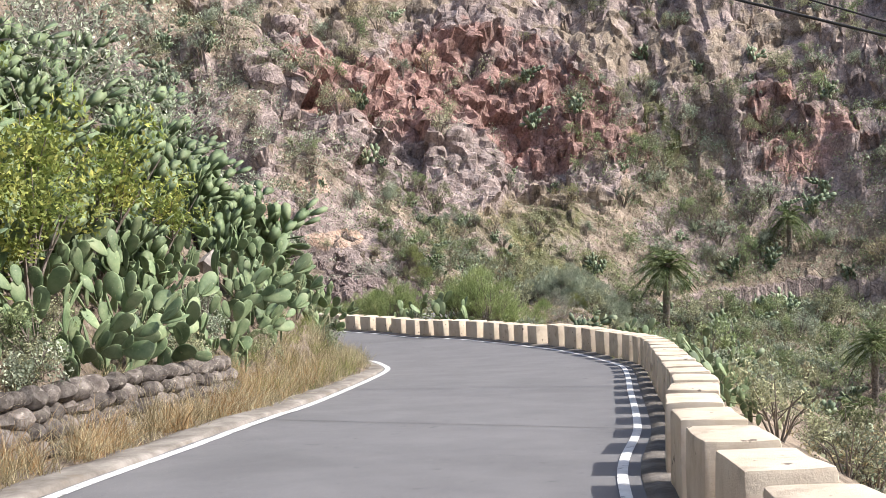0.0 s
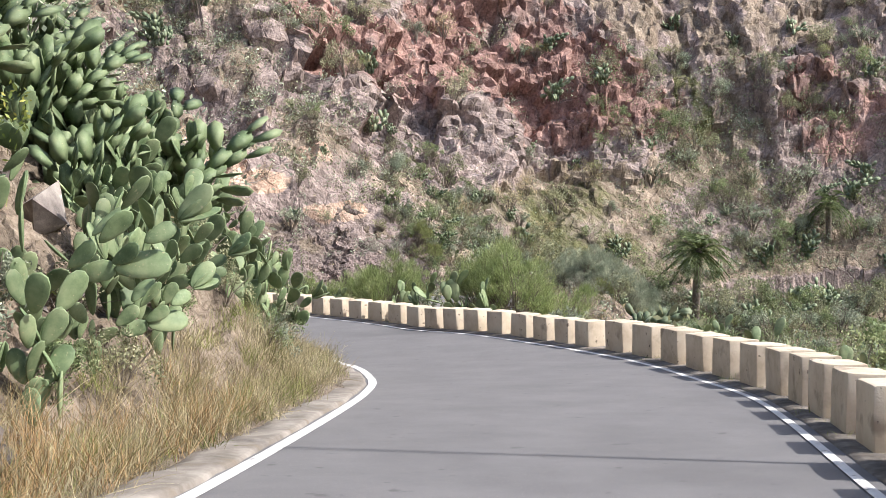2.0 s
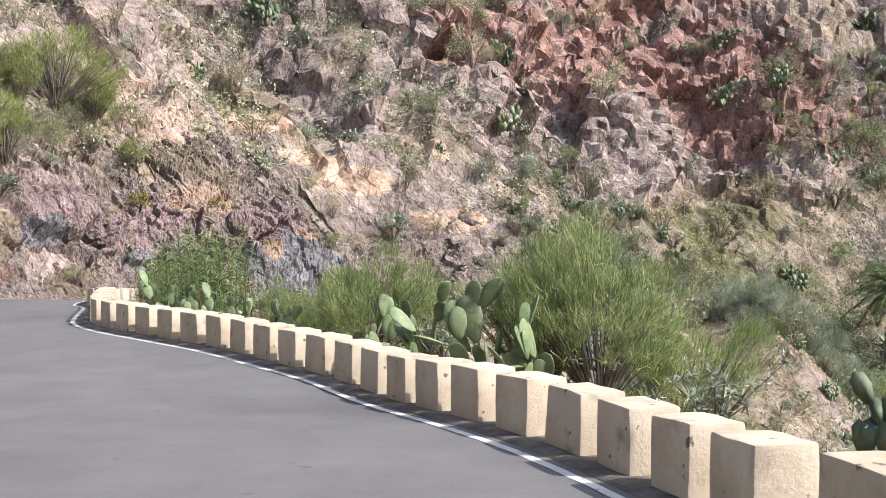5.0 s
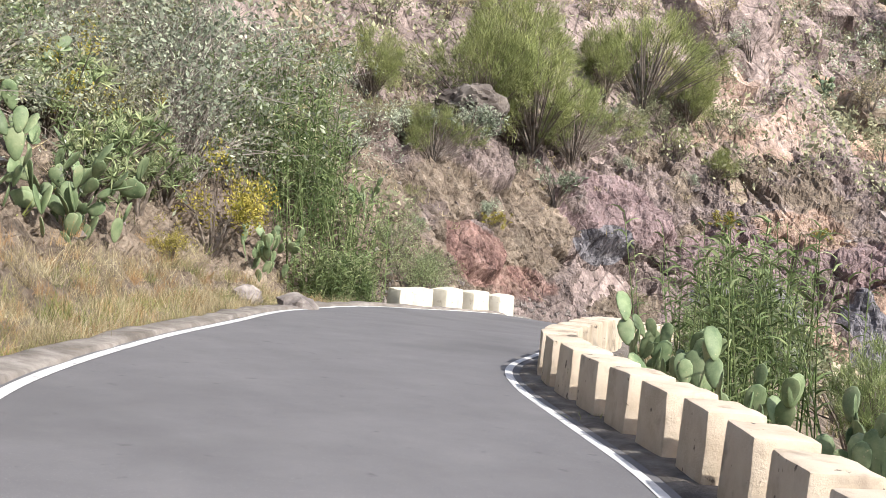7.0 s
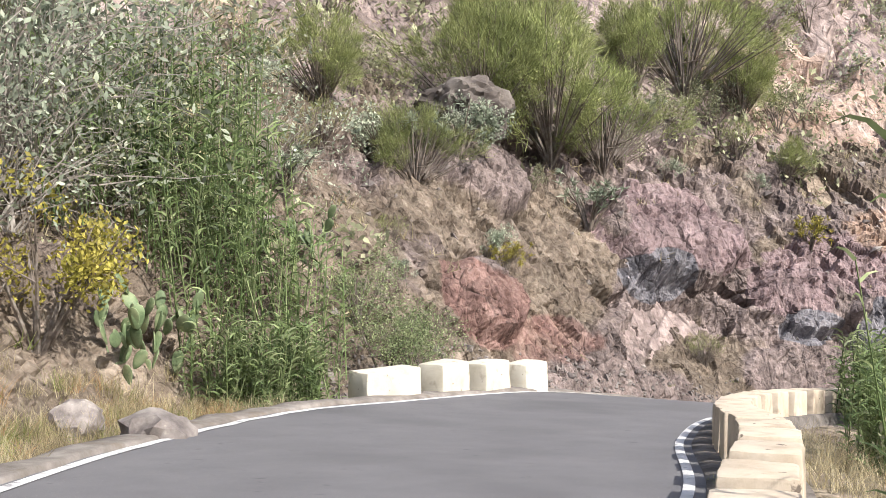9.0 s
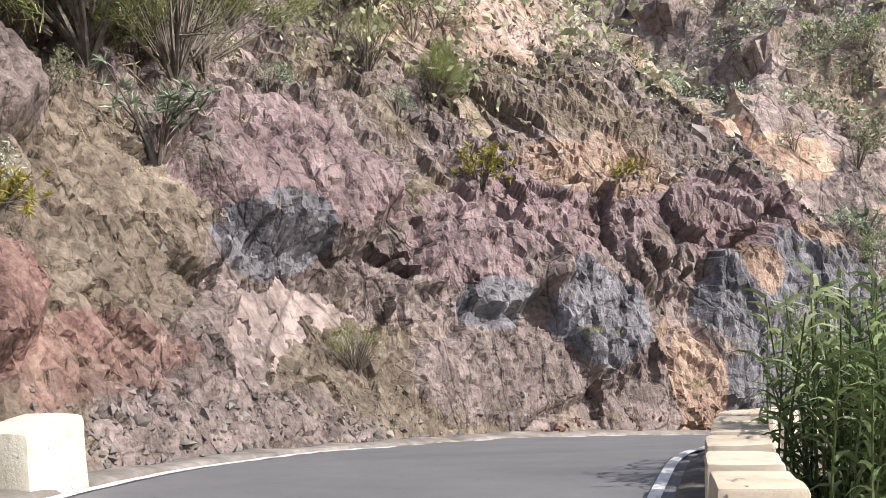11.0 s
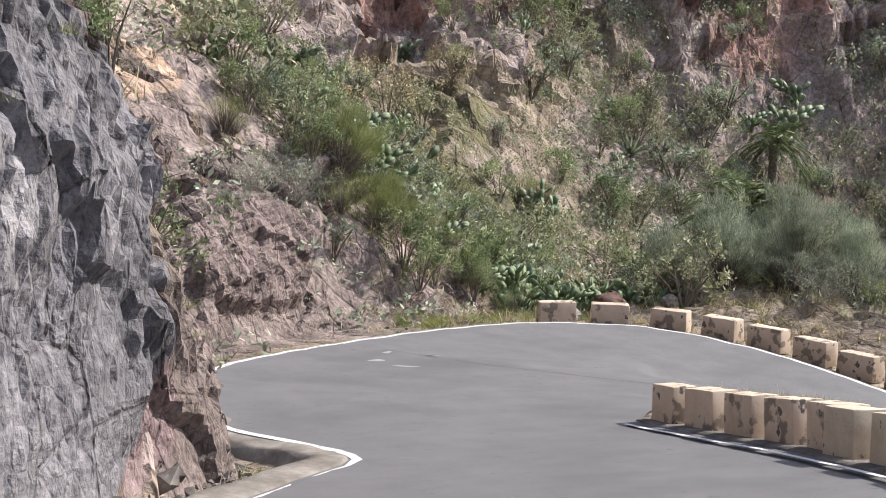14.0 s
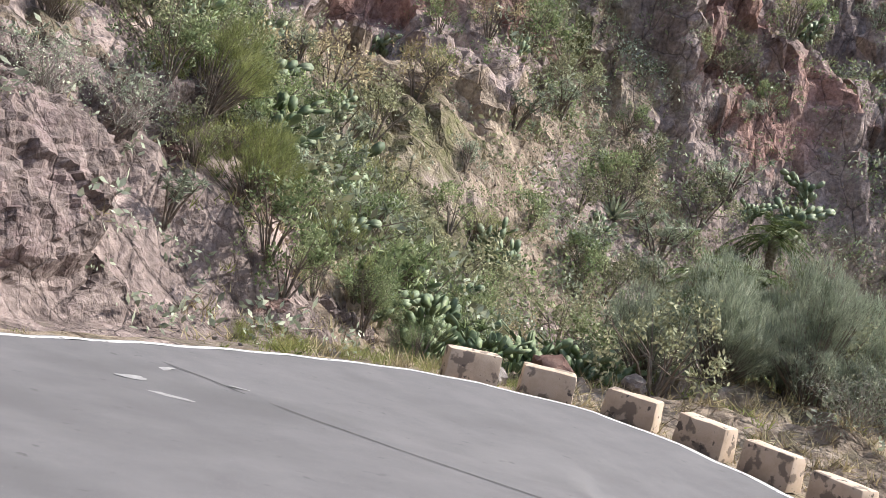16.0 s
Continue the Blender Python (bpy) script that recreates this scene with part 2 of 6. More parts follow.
# ---- materials ----
def material(name, colours, rough=0.9, scale=3.0, detail=8.0, bump=0.3, bump_scale=None, distance=0.02, spots=None, stretch=(1, 1, 1), spread=(0.35, 0.65), vary=0.0, metal=0.0, trans=0.0, coords="Object"):
    """A node material: colours along a ramp by noise, fine grain over it, relief by finer noise; spots: (colour, scale, threshold, width)."""
    m = bpy.data.materials.new(name)
    m.use_nodes = True
    nt = m.node_tree
    bsdf = nt.nodes["Principled BSDF"]
    bsdf.inputs["Roughness"].default_value = rough
    bsdf.inputs["Metallic"].default_value = metal
    bsdf.inputs["Specular IOR Level"].default_value = 0.25
    tc = nt.nodes.new("ShaderNodeTexCoord")
    mp = nt.nodes.new("ShaderNodeMapping")
    mp.inputs["Scale"].default_value = stretch
    nt.links.new(tc.outputs[coords], mp.inputs[0])
    vec = mp.outputs[0]
    if vary:
        oi = nt.nodes.new("ShaderNodeObjectInfo")
        add = nt.nodes.new("ShaderNodeVectorMath")
        add.operation = "MULTIPLY_ADD"
        nt.links.new(oi.outputs["Random"], add.inputs[0])
        add.inputs[1].default_value = (37, 91, 53)
        nt.links.new(vec, add.inputs[2])
        vec = add.outputs[0]
    n1 = nt.nodes.new("ShaderNodeTexNoise")
    n1.inputs["Scale"].default_value, n1.inputs["Detail"].default_value, n1.inputs["Roughness"].default_value = scale, detail, 0.65
    nt.links.new(vec, n1.inputs["Vector"])
    ramp = nt.nodes.new("ShaderNodeValToRGB")
    el = ramp.color_ramp.elements
    for i, c in enumerate(colours):
        pos = spread[0] + (spread[1] - spread[0]) * i / max(1, len(colours) - 1)
        e = el[i] if i < 2 else el.new(pos)
        e.position, e.color = pos, (*c, 1)
    nt.links.new(n1.outputs["Fac"], ramp.inputs[0])
    col = ramp.outputs[0]
    for c, sc, lo, hi in spots or ():
        ns = nt.nodes.new("ShaderNodeTexNoise")
        ns.inputs["Scale"].default_value, ns.inputs["Detail"].default_value = sc, 5
        nt.links.new(vec, ns.inputs["Vector"])
        mr = nt.nodes.new("ShaderNodeMapRange")
        mr.inputs["From Min"].default_value, mr.inputs["From Max"].default_value = lo, hi
        nt.links.new(ns.outputs["Fac"], mr.inputs["Value"])
        mx = nt.nodes.new("ShaderNodeMix")
        mx.data_type = "RGBA"
        nt.links.new(mr.outputs[0], mx.inputs["Factor"])
        nt.links.new(col, mx.inputs["A"])
        mx.inputs["B"].default_value = (*c, 1)
        col = mx.outputs["Result"]
    if vary:
        hs = nt.nodes.new("ShaderNodeHueSaturation")
        mr = nt.nodes.new("ShaderNodeMapRange")
        mr.inputs["To Min"].default_value, mr.inputs["To Max"].default_value = 1 - vary, 1 + vary
        nt.links.new(oi.outputs["Random"], mr.inputs["Value"])
        nt.links.new(mr.outputs[0], hs.inputs["Value"])
        nt.links.new(col, hs.inputs["Color"])
        col = hs.outputs[0]
    if trans:
        geo = nt.nodes.new("ShaderNodeNewGeometry")
        hs2 = nt.nodes.new("ShaderNodeHueSaturation")
        mr2 = nt.nodes.new("ShaderNodeMapRange")
        mr2.inputs["To Min"].default_value, mr2.inputs["To Max"].default_value = 0.50, 1.55
        nt.links.new(geo.outputs["Random Per Island"], mr2.inputs["Value"])
        nt.links.new(mr2.outputs[0], hs2.inputs["Value"])
        nt.links.new(col, hs2.inputs["Color"])
        col = hs2.outputs[0]
    nt.links.new(col, bsdf.inputs["Base Color"])
    if bump:
        n2 = nt.nodes.new("ShaderNodeTexNoise")
        n2.inputs["Scale"].default_value, n2.inputs["Detail"].default_value, n2.inputs["Roughness"].default_value = bump_scale or scale * 4, 8, 0.7
        nt.links.new(vec, n2.inputs["Vector"])
        bp = nt.nodes.new("ShaderNodeBump")
        bp.inputs["Strength"].default_value, bp.inputs["Distance"].default_value = bump, distance
        nt.links.new(n2.outputs["Fac"], bp.inputs["Height"])
        nt.links.new(bp.outputs[0], bsdf.inputs["Normal"])
    if trans:
        tl = nt.nodes.new("ShaderNodeBsdfTranslucent")
        nt.links.new(col, tl.inputs["Color"])
        ms = nt.nodes.new("ShaderNodeMixShader")
        ms.inputs[0].default_value = trans
        nt.links.new(bsdf.outputs[0], ms.inputs[1])
        nt.links.new(tl.outputs[0], ms.inputs[2])
        nt.links.new(ms.outputs[0], nt.nodes["Material Output"].inputs["Surface"])
    return m


def rock_material(name, far):
    """Volcanic slope: tan scree, purple and grey basalt, red scoria and ochre bands, chosen by the attributes of the mesh."""
    m = bpy.data.materials.new(name)
    m.use_nodes = True
    nt = m.node_tree
    N, Lk = nt.nodes, nt.links
    bsdf = N["Principled BSDF"]
    bsdf.inputs["Roughness"].default_value = 0.92
    bsdf.inputs["Specular IOR Level"].default_value = 0.15
    tc = N.new("ShaderNodeTexCoord")

    def nz(scale, detail=6.0, rough=0.65, stretch=None):
        vec = tc.outputs["Object"]
        if stretch:
            mp = N.new("ShaderNodeMapping")
            mp.inputs["Scale"].default_value, mp.inputs["Rotation"].default_value = stretch, (0.35, 0.25, 0.0)
            Lk.new(vec, mp.inputs[0])
            vec = mp.outputs[0]
        n = N.new("ShaderNodeTexNoise")
        n.inputs["Scale"].default_value, n.inputs["Detail"].default_value, n.inputs["Roughness"].default_value = scale, detail, rough
        Lk.new(vec, n.inputs["Vector"])
        return n.outputs["Fac"]

    def ramp(fac, stops):
        r = N.new("ShaderNodeValToRGB")
        el = r.color_ramp.elements
        for i, (p, c) in enumerate(stops):
            e = el[i] if i < 2 else el.new(p)
            e.position, e.color = p, (*c, 1)
        Lk.new(fac, r.inputs[0])
        return r.outputs[0]

    def mix(fac, a, b, lo=None, hi=None):
        if lo is not None:
            mr = N.new("ShaderNodeMapRange")
            mr.inputs["From Min"].default_value, mr.inputs["From Max"].default_value = lo, hi
            Lk.new(fac, mr.inputs["Value"])
            fac = mr.outputs[0]
        x = N.new("ShaderNodeMix")
        x.data_type = "RGBA"
        Lk.new(fac, x.inputs["Factor"])
        for v, k in ((a, "A"), (b, "B")):
            if isinstance(v, tuple):
                x.inputs[k].default_value = (*v, 1)
            else:
                Lk.new(v, x.inputs[k])
        return x.outputs["Result"]

    def attr(key):
        a = N.new("ShaderNodeAttribute")
        a.attribute_name = key
        return a.outputs["Fac"]

    def blurred(key, scale, amount=0.5):
        s = N.new("ShaderNodeMath")
        s.operation = "MULTIPLY_ADD"
        Lk.new(nz(scale, 5), s.inputs[0])
        s.inputs[1].default_value = amount
        Lk.new(attr(key), s.inputs[2])
        return s.outputs[0]

    def math_(op, a, b=None, c=None):
        n = N.new("ShaderNodeMath")
        n.operation = op
        for i, v in enumerate((a, b, c)):
            if v is None:
                continue
            if isinstance(v, (int, float)):
                n.inputs[i].default_value = v
            else:
                Lk.new(v, n.inputs[i])
        return n.outputs[0]

    def warped(amount, scale, stretch):
        """Coordinates bent a little and drawn out along the beds of the rock."""
        n = N.new("ShaderNodeTexNoise")
        n.inputs["Scale"].default_value, n.inputs["Detail"].default_value = scale, 3
        Lk.new(tc.outputs["Object"], n.inputs["Vector"])
        v = N.new("ShaderNodeVectorMath")
        v.operation = "MULTIPLY_ADD"
        Lk.new(n.outputs["Color"], v.inputs[0])
        v.inputs[1].default_value = (amount, amount, amount)
        Lk.new(tc.outputs["Object"], v.inputs[2])
        mp = N.new("ShaderNodeMapping")
        mp.inputs["Scale"].default_value, mp.inputs["Rotation"].default_value = stretch, (0.35, 0.3, 0.2)
        Lk.new(v.outputs[0], mp.inputs[0])
        return mp.outputs[0]

    def voronoi(vec, scale, feature, detail=0.0):
        v = N.new("ShaderNodeTexVoronoi")
        v.feature = feature
        v.inputs["Scale"].default_value, v.inputs["Detail"].default_value, v.inputs["Roughness"].default_value = scale, detail, 0.6
        Lk.new(vec, v.inputs["Vector"])
        return v

    # gain: far rock is painted paler than near rock, putting distance haze into its colour
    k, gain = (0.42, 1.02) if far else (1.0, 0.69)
    beds = warped(0.16 / k, 1.1 * k, (1, 1, 0.62))
    blocks = voronoi(beds, 2.1 * k, "F1", 1.0)
    seams = voronoi(beds, 1.05 * k, "DISTANCE_TO_EDGE", 1.0)
    fine_seams = voronoi(beds, 4.2 * k, "DISTANCE_TO_EDGE", 1.0)
    fac = math_("ADD", math_("MULTIPLY", nz(1.3 * k, 6, 0.6), 0.45), math_("MULTIPLY", nz(9.0 * k, 5, 0.62), 0.55))
    soil = ramp(fac, [(0.33, (0.085, 0.066, 0.050)), (0.45, (0.180, 0.141, 0.107)), (0.56, (0.255, 0.206, 0.158)), (0.72, (0.41, 0.35, 0.28))])
    basalt = ramp(fac, [(0.33, (0.095, 0.074, 0.068)), (0.45, (0.195, 0.154, 0.140)), (0.56, (0.285, 0.228, 0.206)), (0.72, (0.46, 0.385, 0.34))])
    pink = ramp(fac, [(0.33, (0.155, 0.104, 0.104)), (0.45, (0.255, 0.184, 0.180)), (0.56, (0.325, 0.243, 0.235)), (0.72, (0.45, 0.36, 0.345))])
    slate = ramp(fac, [(0.33, (0.085, 0.082, 0.089)), (0.45, (0.178, 0.170, 0.182)), (0.56, (0.255, 0.242, 0.250)), (0.72, (0.42, 0.395, 0.39))])
    red = ramp(fac, [(0.33, (0.105, 0.060, 0.052)), (0.45, (0.208, 0.125, 0.106)), (0.56, (0.290, 0.184, 0.155)), (0.72, (0.43, 0.305, 0.26))])
    ochre = ramp(fac, [(0.33, (0.19, 0.122, 0.084)), (0.45, (0.335, 0.232, 0.172)), (0.56, (0.43, 0.318, 0.245)), (0.72, (0.56, 0.455, 0.375))])
    col = mix(blurred("rock", 1.6 * k), soil, basalt, 0.62, 0.86)
    col = mix(blurred("red", 0.8 * k), col, red, 0.66, 0.90)
    col = mix(blurred("pink", 1.6, 0.35), col, pink, 0.60, 0.72)
    col = mix(blurred("slate", 1.6, 0.35), col, slate, 0.60, 0.72)
    col = mix(blurred("ochre", 1.6 * k, 0.4), col, ochre, 0.62, 0.78)
    col = mix(blurred("green", 3.0 * k, 0.7), col, (0.105, 0.105, 0.048), 0.78, 1.10)
    # each block of rock has its own tone, over broad light and dark drifts
    sep = N.new("ShaderNodeSeparateColor")
    Lk.new(blocks.outputs["Color"], sep.inputs[0])
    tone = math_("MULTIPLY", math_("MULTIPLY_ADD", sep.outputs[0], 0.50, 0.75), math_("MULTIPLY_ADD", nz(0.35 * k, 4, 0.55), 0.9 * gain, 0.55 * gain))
    hs = N.new("ShaderNodeHueSaturation")
    Lk.new(tone, hs.inputs["Value"])
    Lk.new(col, hs.inputs["Color"])
    col = hs.outputs[0]

    def crack(v, width, strength):
        mr = N.new("ShaderNodeMapRange")
        mr.inputs["From Min"].default_value, mr.inputs["From Max"].default_value = 0.0, width
        mr.inputs["To Min"].default_value, mr.inputs["To Max"].default_value = strength, 0.0
        Lk.new(v.outputs["Distance"], mr.inputs["Value"])
        return mr.outputs[0]

    stony = N.new("ShaderNodeMapRange")
    stony.inputs["From Min"].default_value, stony.inputs["From Max"].default_value = 0.15, 0.6
    stony.inputs["To Min"].default_value, stony.inputs["To Max"].default_value = 0.3, 1.0
    Lk.new(attr("rock"), stony.inputs["Value"])
    col = mix(math_("MULTIPLY", crack(seams, 0.018, 0.50), stony.outputs[0]), col, (0.035, 0.028, 0.026))
    col = mix(math_("MULTIPLY", crack(fine_seams, 0.03, 0.14), stony.outputs[0]), col, (0.05, 0.04, 0.036))
    Lk.new(col, bsdf.inputs["Base Color"])

    def bump(height, distance, normal=None):
        b_ = N.new("ShaderNodeBump")
        b_.inputs["Strength"].default_value, b_.inputs["Distance"].default_value = 1.0, distance
        Lk.new(height, b_.inputs["Height"])
        if normal:
            Lk.new(normal, b_.inputs["Normal"])
        return b_.outputs[0]

    out = bump(sep.outputs[1], 0.03 / k)
    out = bump(crack(seams, 0.03, -1.0), 0.025 / k, out)
    out = bump(crack(fine_seams, 0.10, -1.0), 0.014 / k, out)
    out = bump(nz(9.0 * k, 5, 0.6), 0.06 / k, out)
    Lk.new(out, bsdf.inputs["Normal"])
    return m


ASPHALT = material("asphalt", [(0.128, 0.124, 0.126), (0.142, 0.138, 0.140), (0.158, 0.153, 0.154)], 0.85, 1.1, 10, 0.35, 140, 0.004,
    [((0.22, 0.215, 0.21), 70, 0.62, 0.72), ((0.112, 0.109, 0.110), 0.35, 0.54, 0.72), ((0.10, 0.097, 0.097), 5.0, 0.66, 0.74)])
PAINT = material("road_paint", [(0.50, 0.49, 0.47), (0.66, 0.65, 0.63)], 0.7, 3, 8, 0.2, 90, 0.003, [((0.22, 0.215, 0.21), 9, 0.60, 0.70)])
CONCRETE = material("kerb_concrete", [(0.13, 0.113, 0.096), (0.205, 0.182, 0.158), (0.30, 0.272, 0.24)], 0.9, 2.2, 9, 0.5, 22, 0.015, [((0.17, 0.14, 0.11), 3.0, 0.58, 0.72)])
FOOTING = material("rough_footing", [(0.09, 0.078, 0.068), (0.15, 0.132, 0.115), (0.23, 0.205, 0.18)], 0.95, 3.0, 9, 0.8, 16, 0.03)
CREAM = material("cream_paint", [(0.47, 0.385, 0.285), (0.56, 0.47, 0.36), (0.60, 0.52, 0.41)], 0.85, 2.5, 9, 0.6, 26, 0.016,
    [((0.34, 0.275, 0.21), 3.2, 0.58, 0.72), ((0.17, 0.135, 0.105), 8.0, 0.665, 0.70)], vary=0.05)
WORN = material("worn_cream_paint", [(0.50, 0.385, 0.285), (0.58, 0.46, 0.35), (0.61, 0.50, 0.40)], 0.88, 2.5, 9, 0.5, 24, 0.014,
    [((0.25, 0.20, 0.16), 3.4, 0.55, 0.60), ((0.13, 0.105, 0.09), 5.0, 0.63, 0.67)], vary=0.06)
WHITE = material("white_limewash", [(0.50, 0.45, 0.345), (0.60, 0.55, 0.44), (0.64, 0.60, 0.50)], 0.85, 2.2, 9, 0.6, 24, 0.02, [((0.38, 0.32, 0.24), 3.5, 0.60, 0.72), ((0.20, 0.16, 0.12), 9.0, 0.68, 0.72)], vary=0.03)
NEAR_ROCK = rock_material("volcanic_rock", False)
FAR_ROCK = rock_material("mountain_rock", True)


def patches(co, rows):
    """0 to 1 near soft ellipsoids: rows of x, y, z, radius along the ground, radius upwards, strength."""
    out = np.zeros(co.shape[:-1])
    x0, y0, z0 = co[..., 0], co[..., 1], co[..., 2]
    wob = 0.75 * fbm(x0 * 0.45, y0 * 0.45, z0 * 0.6, 4)
    for x, y, z, r, rz, s in rows:
        q = ((co[..., 0] - x) ** 2 + (co[..., 1] - y) ** 2) / r**2 + (co[..., 2] - z) ** 2 / rz**2
        out = np.maximum(out, s * np.clip(0.5 + 2.2 * (1 - q + 0.8 * wob), 0, 1))
    return out


# ---- ground ----
def spaced(*runs):
    out = []
    for a, b, step in runs:
        out.append(np.arange(a, b, step))
    return np.concatenate(out)


gx = np.r_[-1600, -1000, -600, -350, -220, -150, spaced((-110, -45, 2.5), (-45, 66, 0.32), (66, 110, 2.0)), 112, 150, 220, 350, 600, 1000, 1600]
gy = np.r_[-1600, -1000, -600, -350, -200, -120, spaced((-80, -20, 3.0), (-20, 86, 0.8), (86, 162, 0.32), (162, 172, 0.6), (172, 230, 2.5)), 232, 300, 420, 700, 1100, 1600]
GX, GY = np.meshgrid(gx, gy, indexing="ij")
GZ = ground_z(GX, GY)
ground_co = np.stack([GX, GY, GZ], -1)
dfoot, _ = nearest(FOOT, GX, GY)
dfoot = dfoot.reshape(GX.shape)
inner = (np.abs(GX) < 109) & (GY < 229)
far_w = np.clip((dfoot - 6) / 8, 0, 1) * inner
sx_, sy_ = np.gradient(GZ, axis=0) / np.gradient(GX, axis=0), np.gradient(GZ, axis=1) / np.gradient(GY, axis=1)
gn = np.stack([-sx_, -sy_, np.ones_like(GZ)], -1)
gn /= np.linalg.norm(gn, axis=-1)[..., None]
# where the mountain is bare cliff: red scoria walls over grey beds
CLIFFS = [(2.5, 146, 7.5, 15, 13, 1.0), (-13, 130, 8, 12, 9, 1.0), (12, 146, 3, 12, 9, 1.0), (41, 149, 3, 9, 10, 1.0), (38, 144, -5, 7, 6, 1.0), (-3, 125, -1, 11, 5, 1.0), (-8, 121, 2, 9, 5, 1.0), (-31, 114, 6, 8, 6, 0.9), (52, 146, 0, 8, 12, 1.0)]
cliff_a = patches(ground_co, CLIFFS)
# big facets of broken rock, smaller ones on them
f1_, j1_ = facets3(GX * 0.15, GY * 0.15, GZ * 0.13, 3)
f2_, j2_ = facets3(GX * 0.42, GY * 0.42, GZ * 0.34, 5)
f3_, j3_ = facets3(GX * 1.1, GY * 1.1, GZ * 0.9, 8)
bulge = (1.4 + 0.6 * cliff_a) * f1_ + (0.5 + 0.35 * cliff_a) * f2_ + (0.16 + 0.22 * cliff_a) * f3_ - 0.5 * cliff_a * np.clip(0.14 - j2_, 0, 1) / 0.14 + 0.5 * ridged(GX * 0.2, GY * 0.2, GZ * 0.22, 3)
# hollows in the cliff
for x_, y_, z_, r_, deep in ((-2.0, 146.2, 11.8, 1.5, 3.2), (-14.5, 130.0, 10.5, 2.0, 1.6), (20.0, 152.0, 12.5, 2.6, 3.0)):
    bulge = bulge - deep * np.clip(1.3 - ((GX - x_) ** 2 + (GY - y_) ** 2 + (GZ - z_) ** 2) / r_**2, 0, 1)
ground_co += gn * (far_w * bulge)[..., None]


def buttress(x, at, steep, width):
    """A rib of rock: a steep flank at one side, falling away slowly at the other."""
    u = np.clip((x - at) / steep, 0, 1)
    return u * u * (3 - 2 * u) * np.clip(1 - (x - at - steep) / width, 0, 1)


rib = 2.6 * buttress(GX + 0.12 * GZ, 31.0, 1.8, 11) + 2.4 * buttress(GX + 0.10 * GZ, 44.0, 2.0, 12) + 2.6 * buttress(-GX + 0.1 * GZ, -20.5, 3.5, 12) + 2.0 * buttress(GX - 0.25 * GZ, -21.0, 2.0, 8)
ground_co[..., 1] -= rib * np.clip((dfoot - 5) / 7, 0, 1) * inner * (GY > 100)
mid_w = (1 - far_w) * (np.abs(GX) < 100) * (GY < 220)
ground_co[..., 2] += mid_w * np.where(np.abs(nearest(ROAD, GX, GY)[0].reshape(GX.shape)) > 7, 1, 0) * 0.35 * f3_
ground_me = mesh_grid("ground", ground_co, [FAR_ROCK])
ground_me.polygons.foreach_set("use_smooth", np.zeros(len(ground_me.polygons), bool))
steep = np.abs(sx_) + np.abs(sy_)
big = fbm(GX * 0.045, GY * 0.045, GZ * 0.05, 3)
attribute(ground_me, "rock", np.clip(0.05 + 0.35 * (steep - 0.7) + 0.45 * big + cliff_a + patches(ground_co, [(-14, 100, -6, 9, 7, 0.4), (-8, 106, -7, 7, 5, 0.5), (-22.6, 112.4, 0.7, 5, 3, 1.0), (25, 139, -10, 7, 4, 0.8), (-6, 103.6, -10.5, 4, 3, 0.9)]) + 0.75 * (GX < -15) * (GY < 102) * (GY > 50) * np.clip(0.8 + 1.2 * fbm(GX * 0.2, GY * 0.2, GZ * 0.2, 3), 0, 1), 0, 1))
attribute(ground_me, "red", np.clip(patches(ground_co, [(2.5, 146, 7.5, 15, 11, 1.0), (12, 146, 3, 11, 7, 1.0), (-13, 130, 9, 11, 6, 0.9), (41, 148, 2, 8, 8, 0.7), (-8, 134, 5, 7, 4, 0.8)]) * (0.75 + 0.5 * fbm(GX * 0.1, GY * 0.1, GZ * 0.16, 3)), 0, 1) * (dfoot > 5))
attribute(ground_me, "pink", 0 * GX)
attribute(ground_me, "slate", 0.42 * patches(ground_co, [(-3, 125, -2.5, 10, 3.5, 1.0), (-8, 121, 0.5, 7, 3.0, 1.0), (3, 128, -5, 7, 3, 0.9), (-22.6, 112.4, 0.7, 4, 2.2, 0.9), (52, 146, 0, 8, 12, 0.8)]))
attribute(ground_me, "ochre", patches(ground_co, [(-25.5, 101.2, 0.5, 4.0, 0.9, 1.0), (-21.5, 102.5, -2.0, 2.6, 0.7, 0.9), (-18.6, 103.4, -3.6, 3.4, 1.0, 1.0), (-12.4, 105.4, -6.1, 3.4, 0.8, 1.0), (-30, 108, 4, 4, 1.2, 0.7), (-14.5, 110, -1.5, 1.6, 1.0, 0.9), (-24, 84, 1, 5, 3, 0.5)]))
attribute(ground_me, "green", np.clip(0.38 - 0.3 * (steep - 0.5) + 0.4 * fbm(GX * 0.07 + 50, GY * 0.07, GZ * 0, 3) - 0.5 * cliff_a + patches(ground_co, [(22, 148, 1, 4, 9, 0.5), (8, 128, -10, 15, 5, 0.4), (29, 137, -12, 12, 5, 0.4)]), 0, 1))
tagged(new("ground", ground_me), "steep dry mountain slopes of red and grey volcanic rock with thin scrub", "mountain slope", kind="structure")


